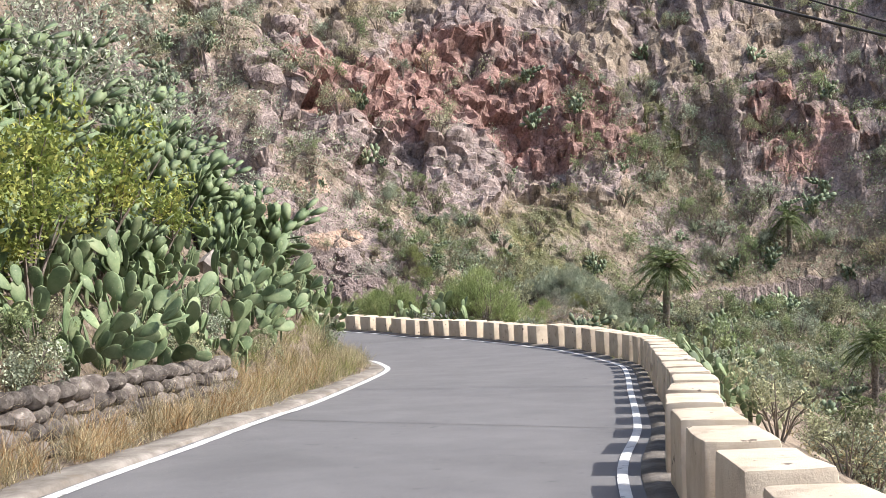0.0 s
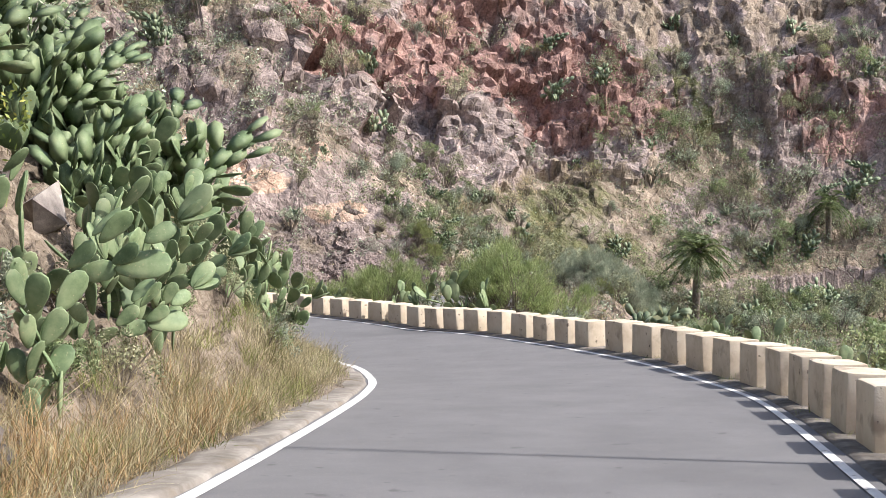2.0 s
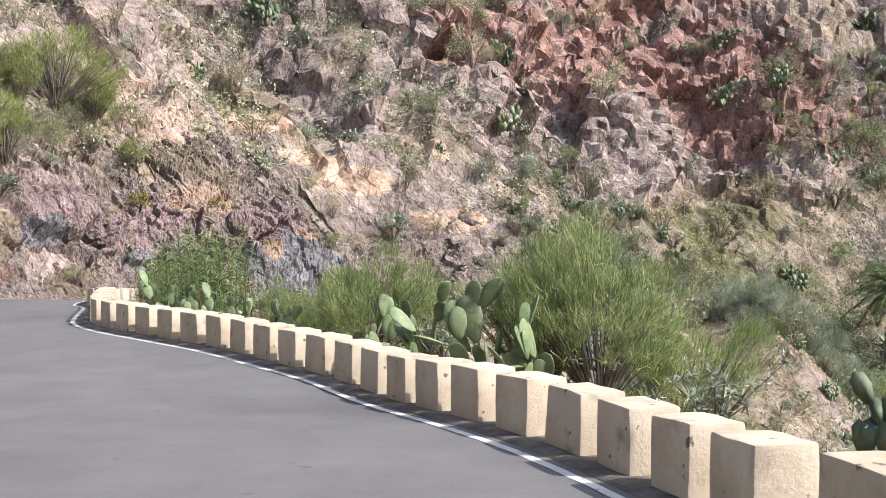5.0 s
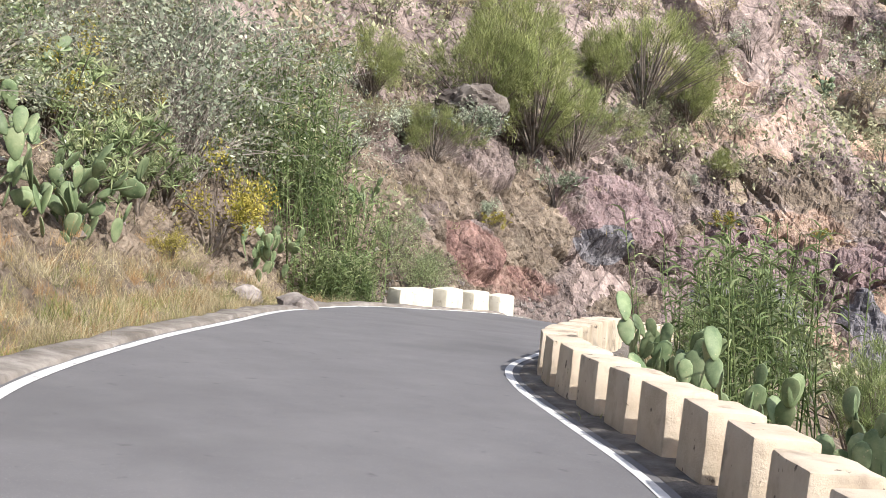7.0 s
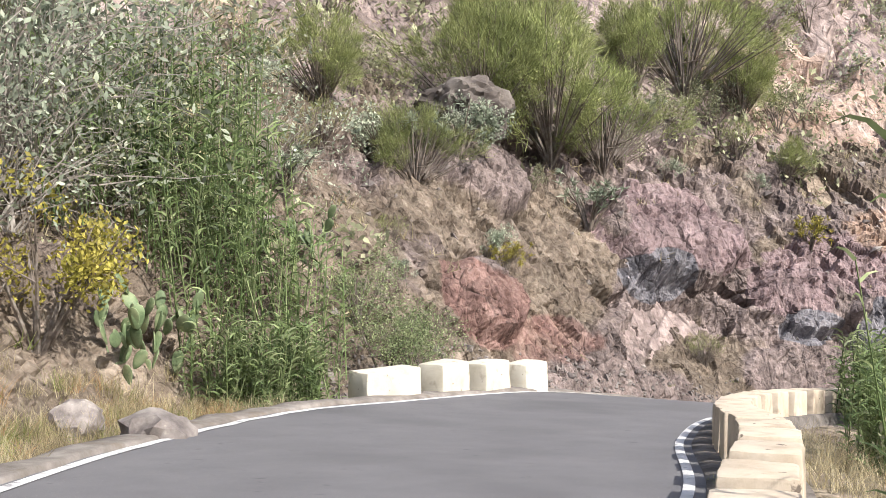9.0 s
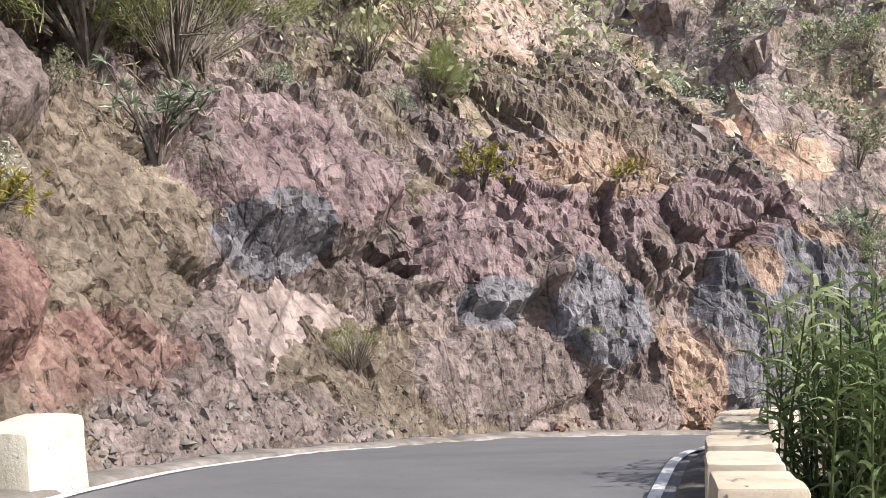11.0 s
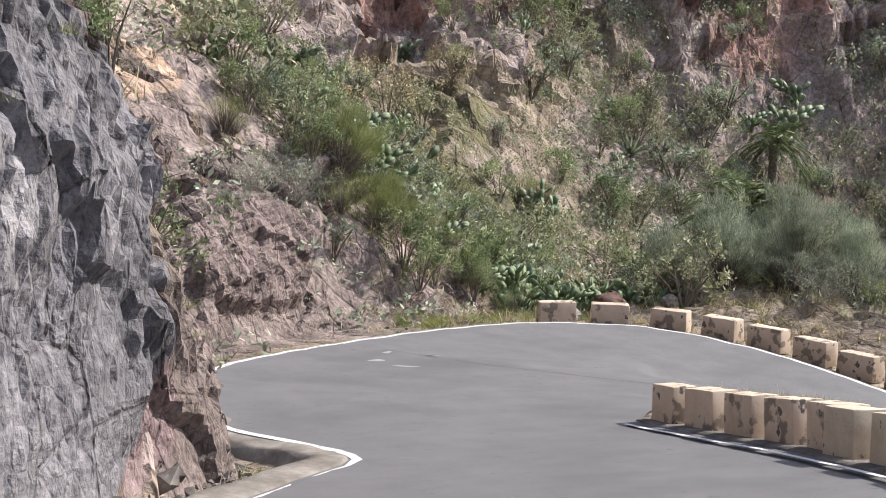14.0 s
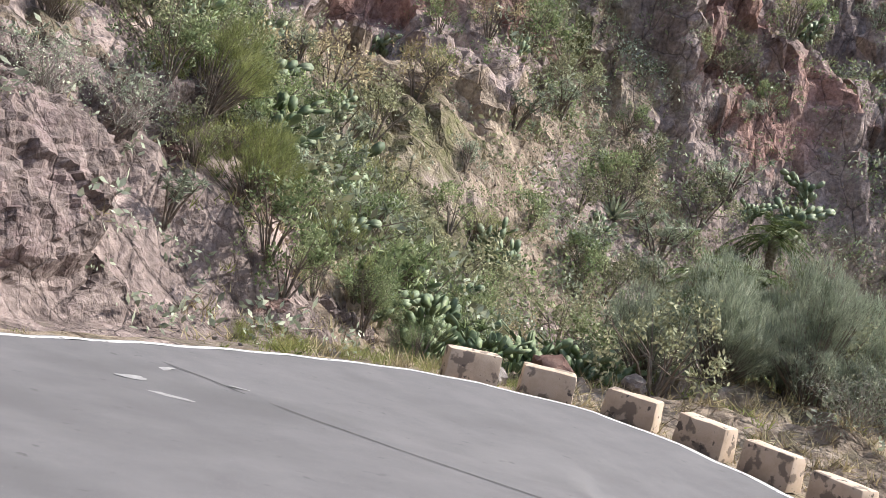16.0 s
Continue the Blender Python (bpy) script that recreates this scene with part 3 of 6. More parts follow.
# ---- road ----
def strip(name, line, offsets, heights, mat, s0=None, s1=None, follow=None):
    """A band along a line: offsets to the left in metres, heights over the asphalt."""
    s = along(line)
    keep = np.ones(len(line), bool)
    if s0 is not None:
        keep &= s >= s0
    if s1 is not None:
        keep &= s <= s1
    p = line[keep, :2]
    t = np.gradient(p, axis=0)
    t /= np.linalg.norm(t, axis=1)[:, None]
    n = np.stack([-t[:, 1], t[:, 0]], -1)
    co = np.zeros((len(p), len(offsets), 3))
    zz = road_z(p[:, 0], p[:, 1]) if follow is None else follow(p[:, 0], p[:, 1])
    for j, (o, h) in enumerate(zip(offsets, heights)):
        co[:, j, :2] = p + o * n
        co[:, j, 2] = zz + h
    return mesh_grid(name, co, [mat])


def between(a, b, count):
    """Rows across the road from the right line to the left line."""
    sa = along(a)
    pa = np.stack([np.interp(np.linspace(0, sa[-1], 420), sa, a[:, i]) for i in (0, 1)], -1)
    out = np.zeros((420, count, 3))
    sb = along(b)
    tb = np.linspace(0, sb[-1], 1600)
    pb = np.stack([np.interp(tb, sb, b[:, i]) for i in (0, 1)], -1)
    last = 0
    for i, p in enumerate(pa):
        lo, hi = last, min(len(pb), last + 60)
        last = lo + int(np.argmin(((pb[lo:hi] - p) ** 2).sum(1)))
        for j in range(count):
            out[i, j, :2] = p + (pb[last] - p) * j / (count - 1)
    out[..., 2] = road_z(out[..., 0], out[..., 1])
    return out


road_co = between(LEFT, RIGHT, 15)
road_me = mesh_grid("road", road_co[:, ::-1], [ASPHALT])
road = tagged(new("road", road_me), "narrow grey asphalt mountain road winding downhill", "road", kind="structure")


# painted edge lines
edge = new("edge_line", strip("edge_line", LEFT, [-0.06, -0.12, -0.19], [0.008, 0.012, 0.008], PAINT))
tagged(edge, "worn white painted edge line on grey asphalt", "road marking", kind="structure")
edge_r = new("edge_line", strip("edge_line", RIGHT[: int(np.argmin((RIGHT[:, 0] + 7.2) ** 2 + (RIGHT[:, 1] - 87.7) ** 2))], [0.52, 0.475, 0.43], [0.008, 0.012, 0.008], PAINT))
tagged(edge_r, "worn white painted edge line along the guard wall", "road marking", kind="structure")

# low concrete kerb and gutter along the rock
bend = int(np.argmin((LEFT[:, 0] + 11.5) ** 2 + (LEFT[:, 1] - 96) ** 2))
rng = np.random.RandomState(3)
kerb_line = LEFT[:bend]
kme = strip("kerb", kerb_line, [-0.02, 0.0, 0.03, 0.14, 0.30, 0.42, 0.58], [-0.02, 0.03, 0.045, 0.05, 0.055, 0.04, -0.2], CONCRETE)
kco = np.zeros(len(kme.vertices) * 3)
kme.vertices.foreach_get("co", kco)
kco = kco.reshape(-1, 3)
kco[:, 2] += 0.035 * fbm(kco[:, 0] * 1.3, kco[:, 1] * 1.3, 0 * kco[:, 0], 3)
kco[:, :2] += 0.05 * fbm(kco[:, 0] * 1.1, kco[:, 1] * 1.1, 0 * kco[:, 0] + 8, 3)[:, None]
kme.vertices.foreach_set("co", kco.reshape(-1))
tagged(new("kerb", kme), "cracked pale concrete kerb and gutter along the rock", "kerb", kind="structure")

# ---- rock bank along the road ----
fs = along(FOOT)
y_on = (FOOT[:, 1] > -6) & (FOOT[:, 1] < 105.2) & (FOOT[:, 0] < -0.9) & (np.arange(len(FOOT)) < int(np.argmin((FOOT[:, 0] + 1.0) ** 2 + (FOOT[:, 1] - 105) ** 2)) + 1)
fa, fb = fs[y_on][0], fs[y_on][-1]
fcols = lambda s: np.stack([np.interp(s, fs, FOOT[:, i]) for i in range(FOOT.shape[1])], -1)
stations = []
s = fa
while s < fb:
    stations.append(s)
    yy = np.interp(s, fs, FOOT[:, 1])
    s += 0.055 if 64 < yy < 90 else 0.12
stations = np.array(stations)
fr = fcols(stations)
tan = np.gradient(np.stack([np.interp(stations, fs, FOOT[:, i]) for i in (0, 1)], -1), axis=0)
ker = np.hanning(41)
ker /= ker.sum()
tan = np.stack([np.convolve(np.pad(tan[:, i], 20, mode="edge"), ker, "valid") for i in (0, 1)], -1)
tan /= np.linalg.norm(tan, axis=1)[:, None]
nor = np.stack([-tan[:, 1], tan[:, 0]], -1)
ds = np.r_[-0.9, -0.6, -0.3, np.linspace(0, 1, 92) ** 1.2 * 3.2, np.linspace(3.28, 8.5, 62)]
BX = fr[:, 0][:, None] + nor[:, 0][:, None] * ds
BY = fr[:, 1][:, None] + nor[:, 1][:, None] * ds
bd, be = nearest(FOOT, BX, BY)
bd = bd.reshape(BX.shape)
bz = be[:, 0].reshape(BX.shape) + rock_rise(np.clip(bd, 0, None), *(be[:, i].reshape(BX.shape) for i in (1, 2, 3))) - 0.06 * np.clip(-bd, 0, 1) - 0.25 * np.clip(-bd - 0.55, 0, 1)
bank_co = np.stack([BX, BY, bz], -1)
gu, gv = np.gradient(bank_co, axis=0), np.gradient(bank_co, axis=1)
bn = np.cross(gv, gu)
bn /= np.linalg.norm(bn, axis=2)[..., None] + 1e-9
bn *= np.where(bn[..., 2:3] < 0, -1, 1)
rocky = np.interp(BY, [50, 60, 66, 90, 96], [0.35, 0.6, 1, 1, 0.7])
wgt = np.clip((ds + 0.1) / 0.8, 0, 1)[None] * np.clip((8.4 - ds) / 1.2, 0.25, 1)[None]
wx_ = 0.35 * fbm(BX * 0.7, BY * 0.7, bz * 0.7, 3)
b1, c1 = facets3(BX * 0.5 + wx_, BY * 0.5, bz * 0.42 + 0.15 * BX, 1)
b2, c2 = facets3(BX * 1.35 + wx_, BY * 1.35, bz * 1.05 + 0.4 * BX, 2)
b3, c3 = facets3(BX * 4.2 + wx_, BY * 4.2, bz * 3.3, 4)
broken = 0.04 * b3 + 0.55 * b1 + 0.26 * b2 + 0.085 * b3 - 0.10 * np.clip(0.12 - c1, 0, 1) / 0.12 - 0.05 * np.clip(0.12 - c2, 0, 1) / 0.12 + 0.035 * fbm(BX * 5, BY * 5, bz * 5, 3)
scree = 0.12 * b2 + 0.085 * b3 + 0.10 * fbm(BX * 0.9, BY * 0.9, bz * 0.9, 4)
# whole masses of rock: x, y, z, radius along the bank, radius upwards, how far they stand out
MASSES = [(-24.7, 74.2, -4.1, 2.3, 1.5, 0.6), (-24.3, 65.6, -5.4, 1.3, 0.9, 0.5), (-21.9, 77.0, -6.0, 1.7, 0.9, 0.42), (-20.3, 78.8, -6.9, 1.2, 1.7, 0.5), (-16.3, 83.4, -8.2, 3.1, 2.9, 0.55),
    (-18.8, 81.8, -5.2, 0.6, 0.6, 0.45), (-21.0, 75.9, -7.9, 2.4, 0.9, 0.35), (-18.7, 80.5, -8.0, 1.0, 1.9, -0.22), (-23.0, 72.6, -6.8, 2.2, 1.2, -0.25), (-13.3, 88.2, -10.2, 1.2, 1.3, 0.3),
    (-9.6, 101.6, -10.6, 2.4, 1.5, 0.5), (-6.0, 103.6, -11.4, 2.3, 1.5, -0.9), (-4.6, 104.9, -9.0, 2.6, 0.7, 0.9), (-13.3, 96.5, -10.6, 2.2, 1.4, 0.4), (-26.4, 68.4, -2.5, 1.6, 1.2, 0.7)]
stand, slab = np.zeros(BX.shape), np.zeros(BX.shape)
wob_ = 0.30 * fbm(BX * 0.8, BY * 0.8, bz * 0.8, 3) + 0.08 * b2
for x_, y_, z_, r_, rz_, out_ in MASSES:
    q = ((BX - x_) ** 2 + (BY - y_) ** 2) / r_**2 + (bz - z_) ** 2 / rz_**2
    m_ = np.clip(0.5 + 2.6 * (1 - q + wob_), 0, 1)
    stand += out_ * m_ * (1 + 0.25 * np.clip(1 - q, 0, 1))
    slab = np.maximum(slab, m_ * (0.75 if out_ > 0.3 else 0.0))
rough_w = np.clip(1.15 * rocky - 0.1, 0.2, 1) * np.clip(0.35 + 1.1 * fbm(BX * 0.28, BY * 0.28, bz * 0.4 + 5, 3) + 0.5 * (BY > 74), 0.15, 1)
rough_w = np.maximum(rough_w, np.clip(slab, 0, 0.6))
b5, _ = facets3(BX * 8.5, BY * 8.5, bz * 6.5, 7)
b4, c4 = facets3(BX * 2.0, BY * 2.0, bz * 0.75, 6)
pits = 0.075 * b4 - 0.05 * np.clip(0.10 - c4, 0, 1) / 0.10 + 0.06 * b3 + 0.028 * b5 + 0.02 * fbm(BX * 6, BY * 6, bz * 5, 2)
bank_co += bn * (wgt * (stand + (broken * rough_w + scree * (1 - rough_w)) * (1 - 0.88 * slab) + pits * slab))[..., None]
bank_me = mesh_grid("rock_bank", bank_co, [NEAR_ROCK])
bank_me.polygons.foreach_set("use_smooth", np.zeros(len(bank_me.polygons), bool))
steepb = np.clip(1 - bn[..., 2], 0, 1)
nb = fbm(BX * 0.3, BY * 0.3, bz * 0.3, 3)
attribute(bank_me, "rock", np.clip(0.75 * rough_w + 0.6 * slab + 0.25 * nb + patches(bank_co, [(-13, 95, -9.5, 6, 4, 0.5), (-9, 101, -10, 5, 3, 0.5), (-4, 104, -11, 5, 3, 0.7)]), 0, 1))
attribute(bank_me, "red", patches(bank_co, [(-24.3, 65.4, -5.5, 1.6, 1.1, 0.75), (-23.6, 67.5, -6.4, 2.0, 0.6, 0.6), (-9, 39, -2, 4, 2, 0.4), (-5, 103.8, -11, 3, 1.6, 0.55)]))
attribute(bank_me, "pink", patches(bank_co, [(-24.7, 74.3, -4.0, 2.4, 1.5, 1.0), (-22.1, 76.6, -5.7, 1.5, 0.7, 0.9), (-20.6, 79.4, -4.9, 3.2, 1.1, 0.9), (-17.6, 83.0, -5.1, 3.2, 1.0, 0.9), (-13.4, 88, -10.4, 1.2, 1.6, 0.5), (-13.5, 92.5, -10.3, 2.2, 1.4, 0.4), (-9.8, 101.4, -10.6, 2.4, 1.3, 0.45), (-15.0, 85.0, -10.2, 1.4, 0.8, 0.8)]))
attribute(bank_me, "slate", patches(bank_co, [(-16.2, 83.4, -8.3, 3.3, 2.7, 1.0), (-20.2, 78.6, -7.1, 1.15, 1.4, 1.0), (-22.0, 77.0, -6.7, 1.3, 0.5, 0.8), (-24.3, 73.0, -5.2, 1.4, 0.7, 0.8)]))
attribute(bank_me, "ochre", patches(bank_co, [(-18.6, 80.4, -8.6, 0.9, 1.5, 0.95), (-17.4, 82.6, -6.4, 0.7, 0.8, 0.9), (-16.2, 84.6, -5.9, 0.8, 0.45, 1.0), (-12.6, 98, -8, 2.0, 1.0, 0.6), (-20.3, 81.6, -4.0, 2.6, 1.0, 0.6)]))
attribute(bank_me, "green", np.clip(0.35 * (1 - steepb) + 0.3 * fbm(BX * 0.6, BY * 0.6, bz * 0, 3) - 0.8 * (rocky > 0.9), 0, 1))
tagged(new("rock_bank", bank_me), "cut rock bank of purple and grey basalt with tan scree beside the road", "rock face", kind="structure")


# ---- guard walls ----
def block_mesh(name, length, depth, height, mat, seed, rough=0.012, batter=0.02, bevel=0.03):
    r = random.Random(seed)
    bm = bmesh.new()
    bmesh.ops.create_cube(bm, size=1.0)
    for v in bm.verts:
        up = v.co.z > 0
        v.co = Vector((v.co.x * (length - (0.03 if up else 0)), v.co.y * (depth - (2 * batter if up else 0)), (v.co.z + 0.5) * height))
    bmesh.ops.bevel(bm, geom=list(bm.edges), offset=bevel, segments=2, affect="EDGES", profile=0.6)
    bmesh.ops.subdivide_edges(bm, edges=[e for e in bm.edges if e.calc_length() > 0.25], cuts=2, use_grid_fill=True)
    for v in bm.verts:
        p = v.co * 4 + Vector((seed * 7.1, 0, 0))
        v.co += rough * noise.noise_vector(p) + rough * 0.5 * noise.noise_vector(p * 3)
    me = bpy.data.meshes.new(name)
    bm.to_mesh(me)
    bm.free()
    me.materials.append(mat)
    me.polygons.foreach_set("use_smooth", np.ones(len(me.polygons), bool))
    me.set_sharp_from_angle(angle=radians(35))
    return me


def guard_wall(line, s0, s1, pitch, length, height, depth, mat, label, seed, inset=0.0, skew=0.0, plinth=True, sink=((0, 1), (0, 0))):
    """A row of masonry blocks on a low footing, along a line between two lengths of it."""
    wall = tagged(new("guard_wall"), label, "guard wall", kind="structure")
    sl = along(line)
    variants = [block_mesh("block", length * f, depth, height + 0.18, mat, seed + i) for i, f in enumerate((1.0, 0.97, 1.03, 0.95, 1.0))]
    r = random.Random(seed)
    at = s0 + pitch / 2
    k = 0
    while at < s1:
        x, y = (np.interp(at, sl, line[:, i]) for i in (0, 1))
        x2, y2 = (np.interp(at + 0.3, sl, line[:, i]) for i in (0, 1))
        x1, y1 = (np.interp(at - 0.3, sl, line[:, i]) for i in (0, 1))
        h = math.atan2(y2 - y1, x2 - x1)
        nx, ny = math.sin(h), -math.cos(h)
        off = inset + depth / 2
        z, za, zb = (float(road_z(np.array([px]), np.array([py]))[0]) for px, py in ((x, y), (x1, y1), (x2, y2)))
        b = new("block", variants[r.randrange(len(variants))])
        b.parent = wall
        tilt = math.atan2(zb - za, 0.6)
        b.matrix_local = Matrix.Translation((x + nx * off, y + ny * off, z - 0.12 + float(np.interp(y, *sink)))) @ Matrix.Rotation(h + radians(r.uniform(-1, 1) + skew), 4, "Z") @ Matrix.Rotation(-tilt, 4, "Y") @ Matrix.Rotation(radians(r.uniform(-0.8, 0.8)), 4, "X")
        at += pitch * (1 + r.uniform(-0.03, 0.03))
        k += 1
    if plinth:
        sub = line[(sl >= s0) & (sl <= s1)]
        me = strip("footing", sub, [0.24 - inset, 0.20 - inset, 0.10 - inset, -depth - 0.1 - inset, -depth - 0.35 - inset], [-0.07, 0.01, 0.03, 0.02, -0.6], FOOTING)
        f = new("footing", me)
        f.parent = wall
        f["label"] = "rough dark concrete footing"
    return wall


sR = along(RIGHT)


def s_at(line, sl, x, y):
    return float(sl[int(np.argmin((line[:, 0] - x) ** 2 + (line[:, 1] - y) ** 2))])


guard_wall(RIGHT, s_at(RIGHT, sR, 1.7, -6), s_at(RIGHT, sR, 2.3, 33.0), 1.25, 0.86, 0.58, 0.50, CREAM, "cream-painted masonry guard blocks beside the upper road", 8, inset=-0.12, sink=((0, 1), (-0.05, -0.05)))
guard_wall(RIGHT, s_at(RIGHT, sR, 2.3, 33.0), s_at(RIGHT, sR, -8.1, 83.0), 0.96, 0.66, 0.54, 0.46, CREAM, "cream-painted masonry guard blocks in a row along the drop", 10, inset=-0.14, sink=((33, 52, 60, 68, 76, 83), (-0.07, -0.07, -0.22, -0.20, -0.10, -0.07)))
guard_wall(RIGHT, s_at(RIGHT, sR, -8.1, 83.0), s_at(RIGHT, sR, -7.2, 87.7), 0.95, 0.74, 0.55, 0.44, WORN, "worn tan guard blocks with peeling paint at the bend", 40, sink=((0, 1), (-0.07, -0.07)))

# bushes, rocks and blocks stand on the ground that lies highest
from mathutils.bvhtree import BVHTree


def tree_of(co, step=1):
    n, m = co.shape[:2]
    idx = np.arange(n * m).reshape(n, m)
    q = np.stack([idx[:-1, :-1], idx[1:, :-1], idx[1:, 1:], idx[:-1, 1:]], -1).reshape(-1, 4)
    return BVHTree.FromPolygons(co.reshape(-1, 3).tolist(), q.tolist())


TREES = [tree_of(ground_co[5:-5, 5:-5]), tree_of(bank_co), tree_of(road_co)]


def floor_at(x, y, top=200.0):
    """The highest ground at a place, and its normal."""
    best = None
    for tr in TREES:
        p, n, _, _ = tr.ray_cast(Vector((x, y, top)), Vector((0, 0, -1)))
        if p is not None and (best is None or p.z > best[0].z):
            best = (p, n if n.z > 0 else -n)
    return best if best else (Vector((x, y, -20.0)), Vector((0, 0, 1)))


# ---- plant materials ----
PAD = material("cactus_skin", [(0.085, 0.125, 0.060), (0.155, 0.205, 0.105), (0.235, 0.275, 0.150)], 0.55, 3.0, 6, 0.35, 40, 0.008, [((0.30, 0.29, 0.17), 26, 0.66, 0.70)], vary=0.25)
PAD_FAR = material("cactus_skin_far", [(0.099, 0.138, 0.083), (0.176, 0.220, 0.132), (0.286, 0.319, 0.209)], 0.6, 2.0, 6, 0.3, 20, 0.01, vary=0.25)
BROOM = material("broom_twigs", [(0.155, 0.18, 0.065), (0.25, 0.28, 0.108), (0.36, 0.38, 0.165)], 0.7, 1.3, 5, 0, vary=0.2, trans=0.35)
BROOM_BRIGHT = material("fresh_broom_twigs", [(0.17, 0.22, 0.085), (0.265, 0.325, 0.135), (0.38, 0.42, 0.20)], 0.7, 1.3, 5, 0, vary=0.12, trans=0.38)
OLIVE = material("olive_leaves", [(0.165, 0.175, 0.10), (0.275, 0.283, 0.172), (0.40, 0.39, 0.25)], 0.7, 1.3, 5, 0, vary=0.25, trans=0.30)
GREYGREEN = material("grey_green_leaves", [(0.175, 0.21, 0.145), (0.295, 0.33, 0.24), (0.44, 0.465, 0.35)], 0.7, 1.6, 5, 0, vary=0.2, trans=0.30)
LEAF = material("green_leaves", [(0.125, 0.168, 0.075), (0.215, 0.265, 0.13), (0.35, 0.375, 0.205)], 0.55, 2.0, 5, 0, vary=0.15, trans=0.35)
YELLOWGREEN = material("yellow_green_foliage", [(0.120, 0.165, 0.045), (0.215, 0.250, 0.065), (0.40, 0.37, 0.10)], 0.6, 1.6, 6, 0, vary=0.1, trans=0.35)
DARKSTONE = material("dark_lava_stone", [(0.065, 0.053, 0.047), (0.13, 0.11, 0.096), (0.24, 0.21, 0.185)], 0.92, 3.5, 9, 0.9, 16, 0.03, [((0.36, 0.32, 0.27), 6, 0.62, 0.72)], vary=0.35)
PINKSTONE = material("pink_stone", [(0.097, 0.066, 0.063), (0.180, 0.128, 0.121), (0.259, 0.198, 0.184)], 0.9, 1.4, 10, 0.7, 9, 0.05)
YELLOW = material("yellow_green_leaves", [(0.21, 0.20, 0.035), (0.32, 0.28, 0.060), (0.42, 0.36, 0.10)], 0.6, 2.0, 5, 0, vary=0.12, trans=0.35)
CANE = material("cane_leaves", [(0.095, 0.145, 0.055), (0.17, 0.225, 0.09), (0.31, 0.345, 0.18)], 0.5, 1.2, 5, 0, vary=0.15, trans=0.35)
DRY = material("dry_grass", [(0.25, 0.205, 0.115), (0.385, 0.325, 0.195), (0.50, 0.445, 0.30)], 0.75, 1.2, 5, 0, vary=0.1, coords="Object", trans=0.30)
GREENGRASS = material("green_grass", [(0.14, 0.17, 0.05), (0.22, 0.245, 0.08), (0.34, 0.34, 0.14)], 0.7, 1.2, 5, 0, trans=0.35)
RUSSET = material("russet_grass", [(0.25, 0.15, 0.07), (0.36, 0.23, 0.11), (0.46, 0.33, 0.18)], 0.75, 1.2, 5, 0)
WOOD = material("grey_bark", [(0.10, 0.08, 0.062), (0.17, 0.14, 0.115), (0.26, 0.23, 0.20)], 0.9, 6, 6, 0.6, 30, 0.01)
TWIG = material("pale_twigs", [(0.17, 0.145, 0.12), (0.28, 0.25, 0.215), (0.38, 0.35, 0.31)], 0.9, 6, 4, 0)
PALM_LEAF = material("palm_fronds", [(0.065, 0.095, 0.030), (0.115, 0.15, 0.055), (0.19, 0.21, 0.09)], 0.5, 1.0, 5, 0, trans=0.25)
STONE = material("field_stone", [(0.10, 0.085, 0.078), (0.19, 0.165, 0.15), (0.30, 0.27, 0.24)], 0.9, 2.5, 9, 0.7, 12, 0.03, [((0.40, 0.36, 0.31), 5, 0.64, 0.74)], vary=0.25)
REDSTONE = material("red_stone", [(0.11, 0.060, 0.048), (0.185, 0.105, 0.085), (0.27, 0.175, 0.14)], 0.9, 2.5, 9, 0.7, 12, 0.03, vary=0.2)


def blades(rs, roots, ways, lengths, widths, droop, seg=3):
    """Thin curved blades as strips of quads ending in a point."""
    n = len(roots)
    side = np.cross(ways, rs.normal(size=(n, 3)))
    side /= np.linalg.norm(side, axis=1)[:, None] + 1e-9
    vs = []
    for k in range(seg + 1):
        u = k / seg
        p = roots + ways * (lengths * u)[:, None]
        p[:, 2] -= droop * lengths * u * u
        w = widths * (1 - u) ** 0.7 * 0.5 if k < seg else 0 * widths
        vs.append(np.stack([p - side * w[:, None], p + side * w[:, None]], 1))
    v = np.stack(vs, 1).reshape(n, (seg + 1) * 2, 3)
    base = (np.arange(n) * (seg + 1) * 2)[:, None]
    fs = []
    for k in range(seg):
        fs.append(base + np.array([2 * k, 2 * k + 1, 2 * k + 3, 2 * k + 2]))
    return v.reshape(-1, 3), np.concatenate(fs)


def leaves(rs, at, size, flat=0.4):
    """Single pointed leaves of four corners, in all directions."""
    n = len(at)
    a = rs.normal(size=(n, 3))
    a[:, 2] += flat
    a /= np.linalg.norm(a, axis=1)[:, None]
    b = np.cross(a, rs.normal(size=(n, 3)))
    b /= np.linalg.norm(b, axis=1)[:, None] + 1e-9
    s = size * rs.uniform(0.6, 1.3, n)[:, None]
    v = np.stack([at, at + a * s * 0.5 + b * s * 0.22, at + a * s, at + a * s * 0.5 - b * s * 0.22], 1)
    return v.reshape(-1, 3), np.arange(n * 4).reshape(n, 4)


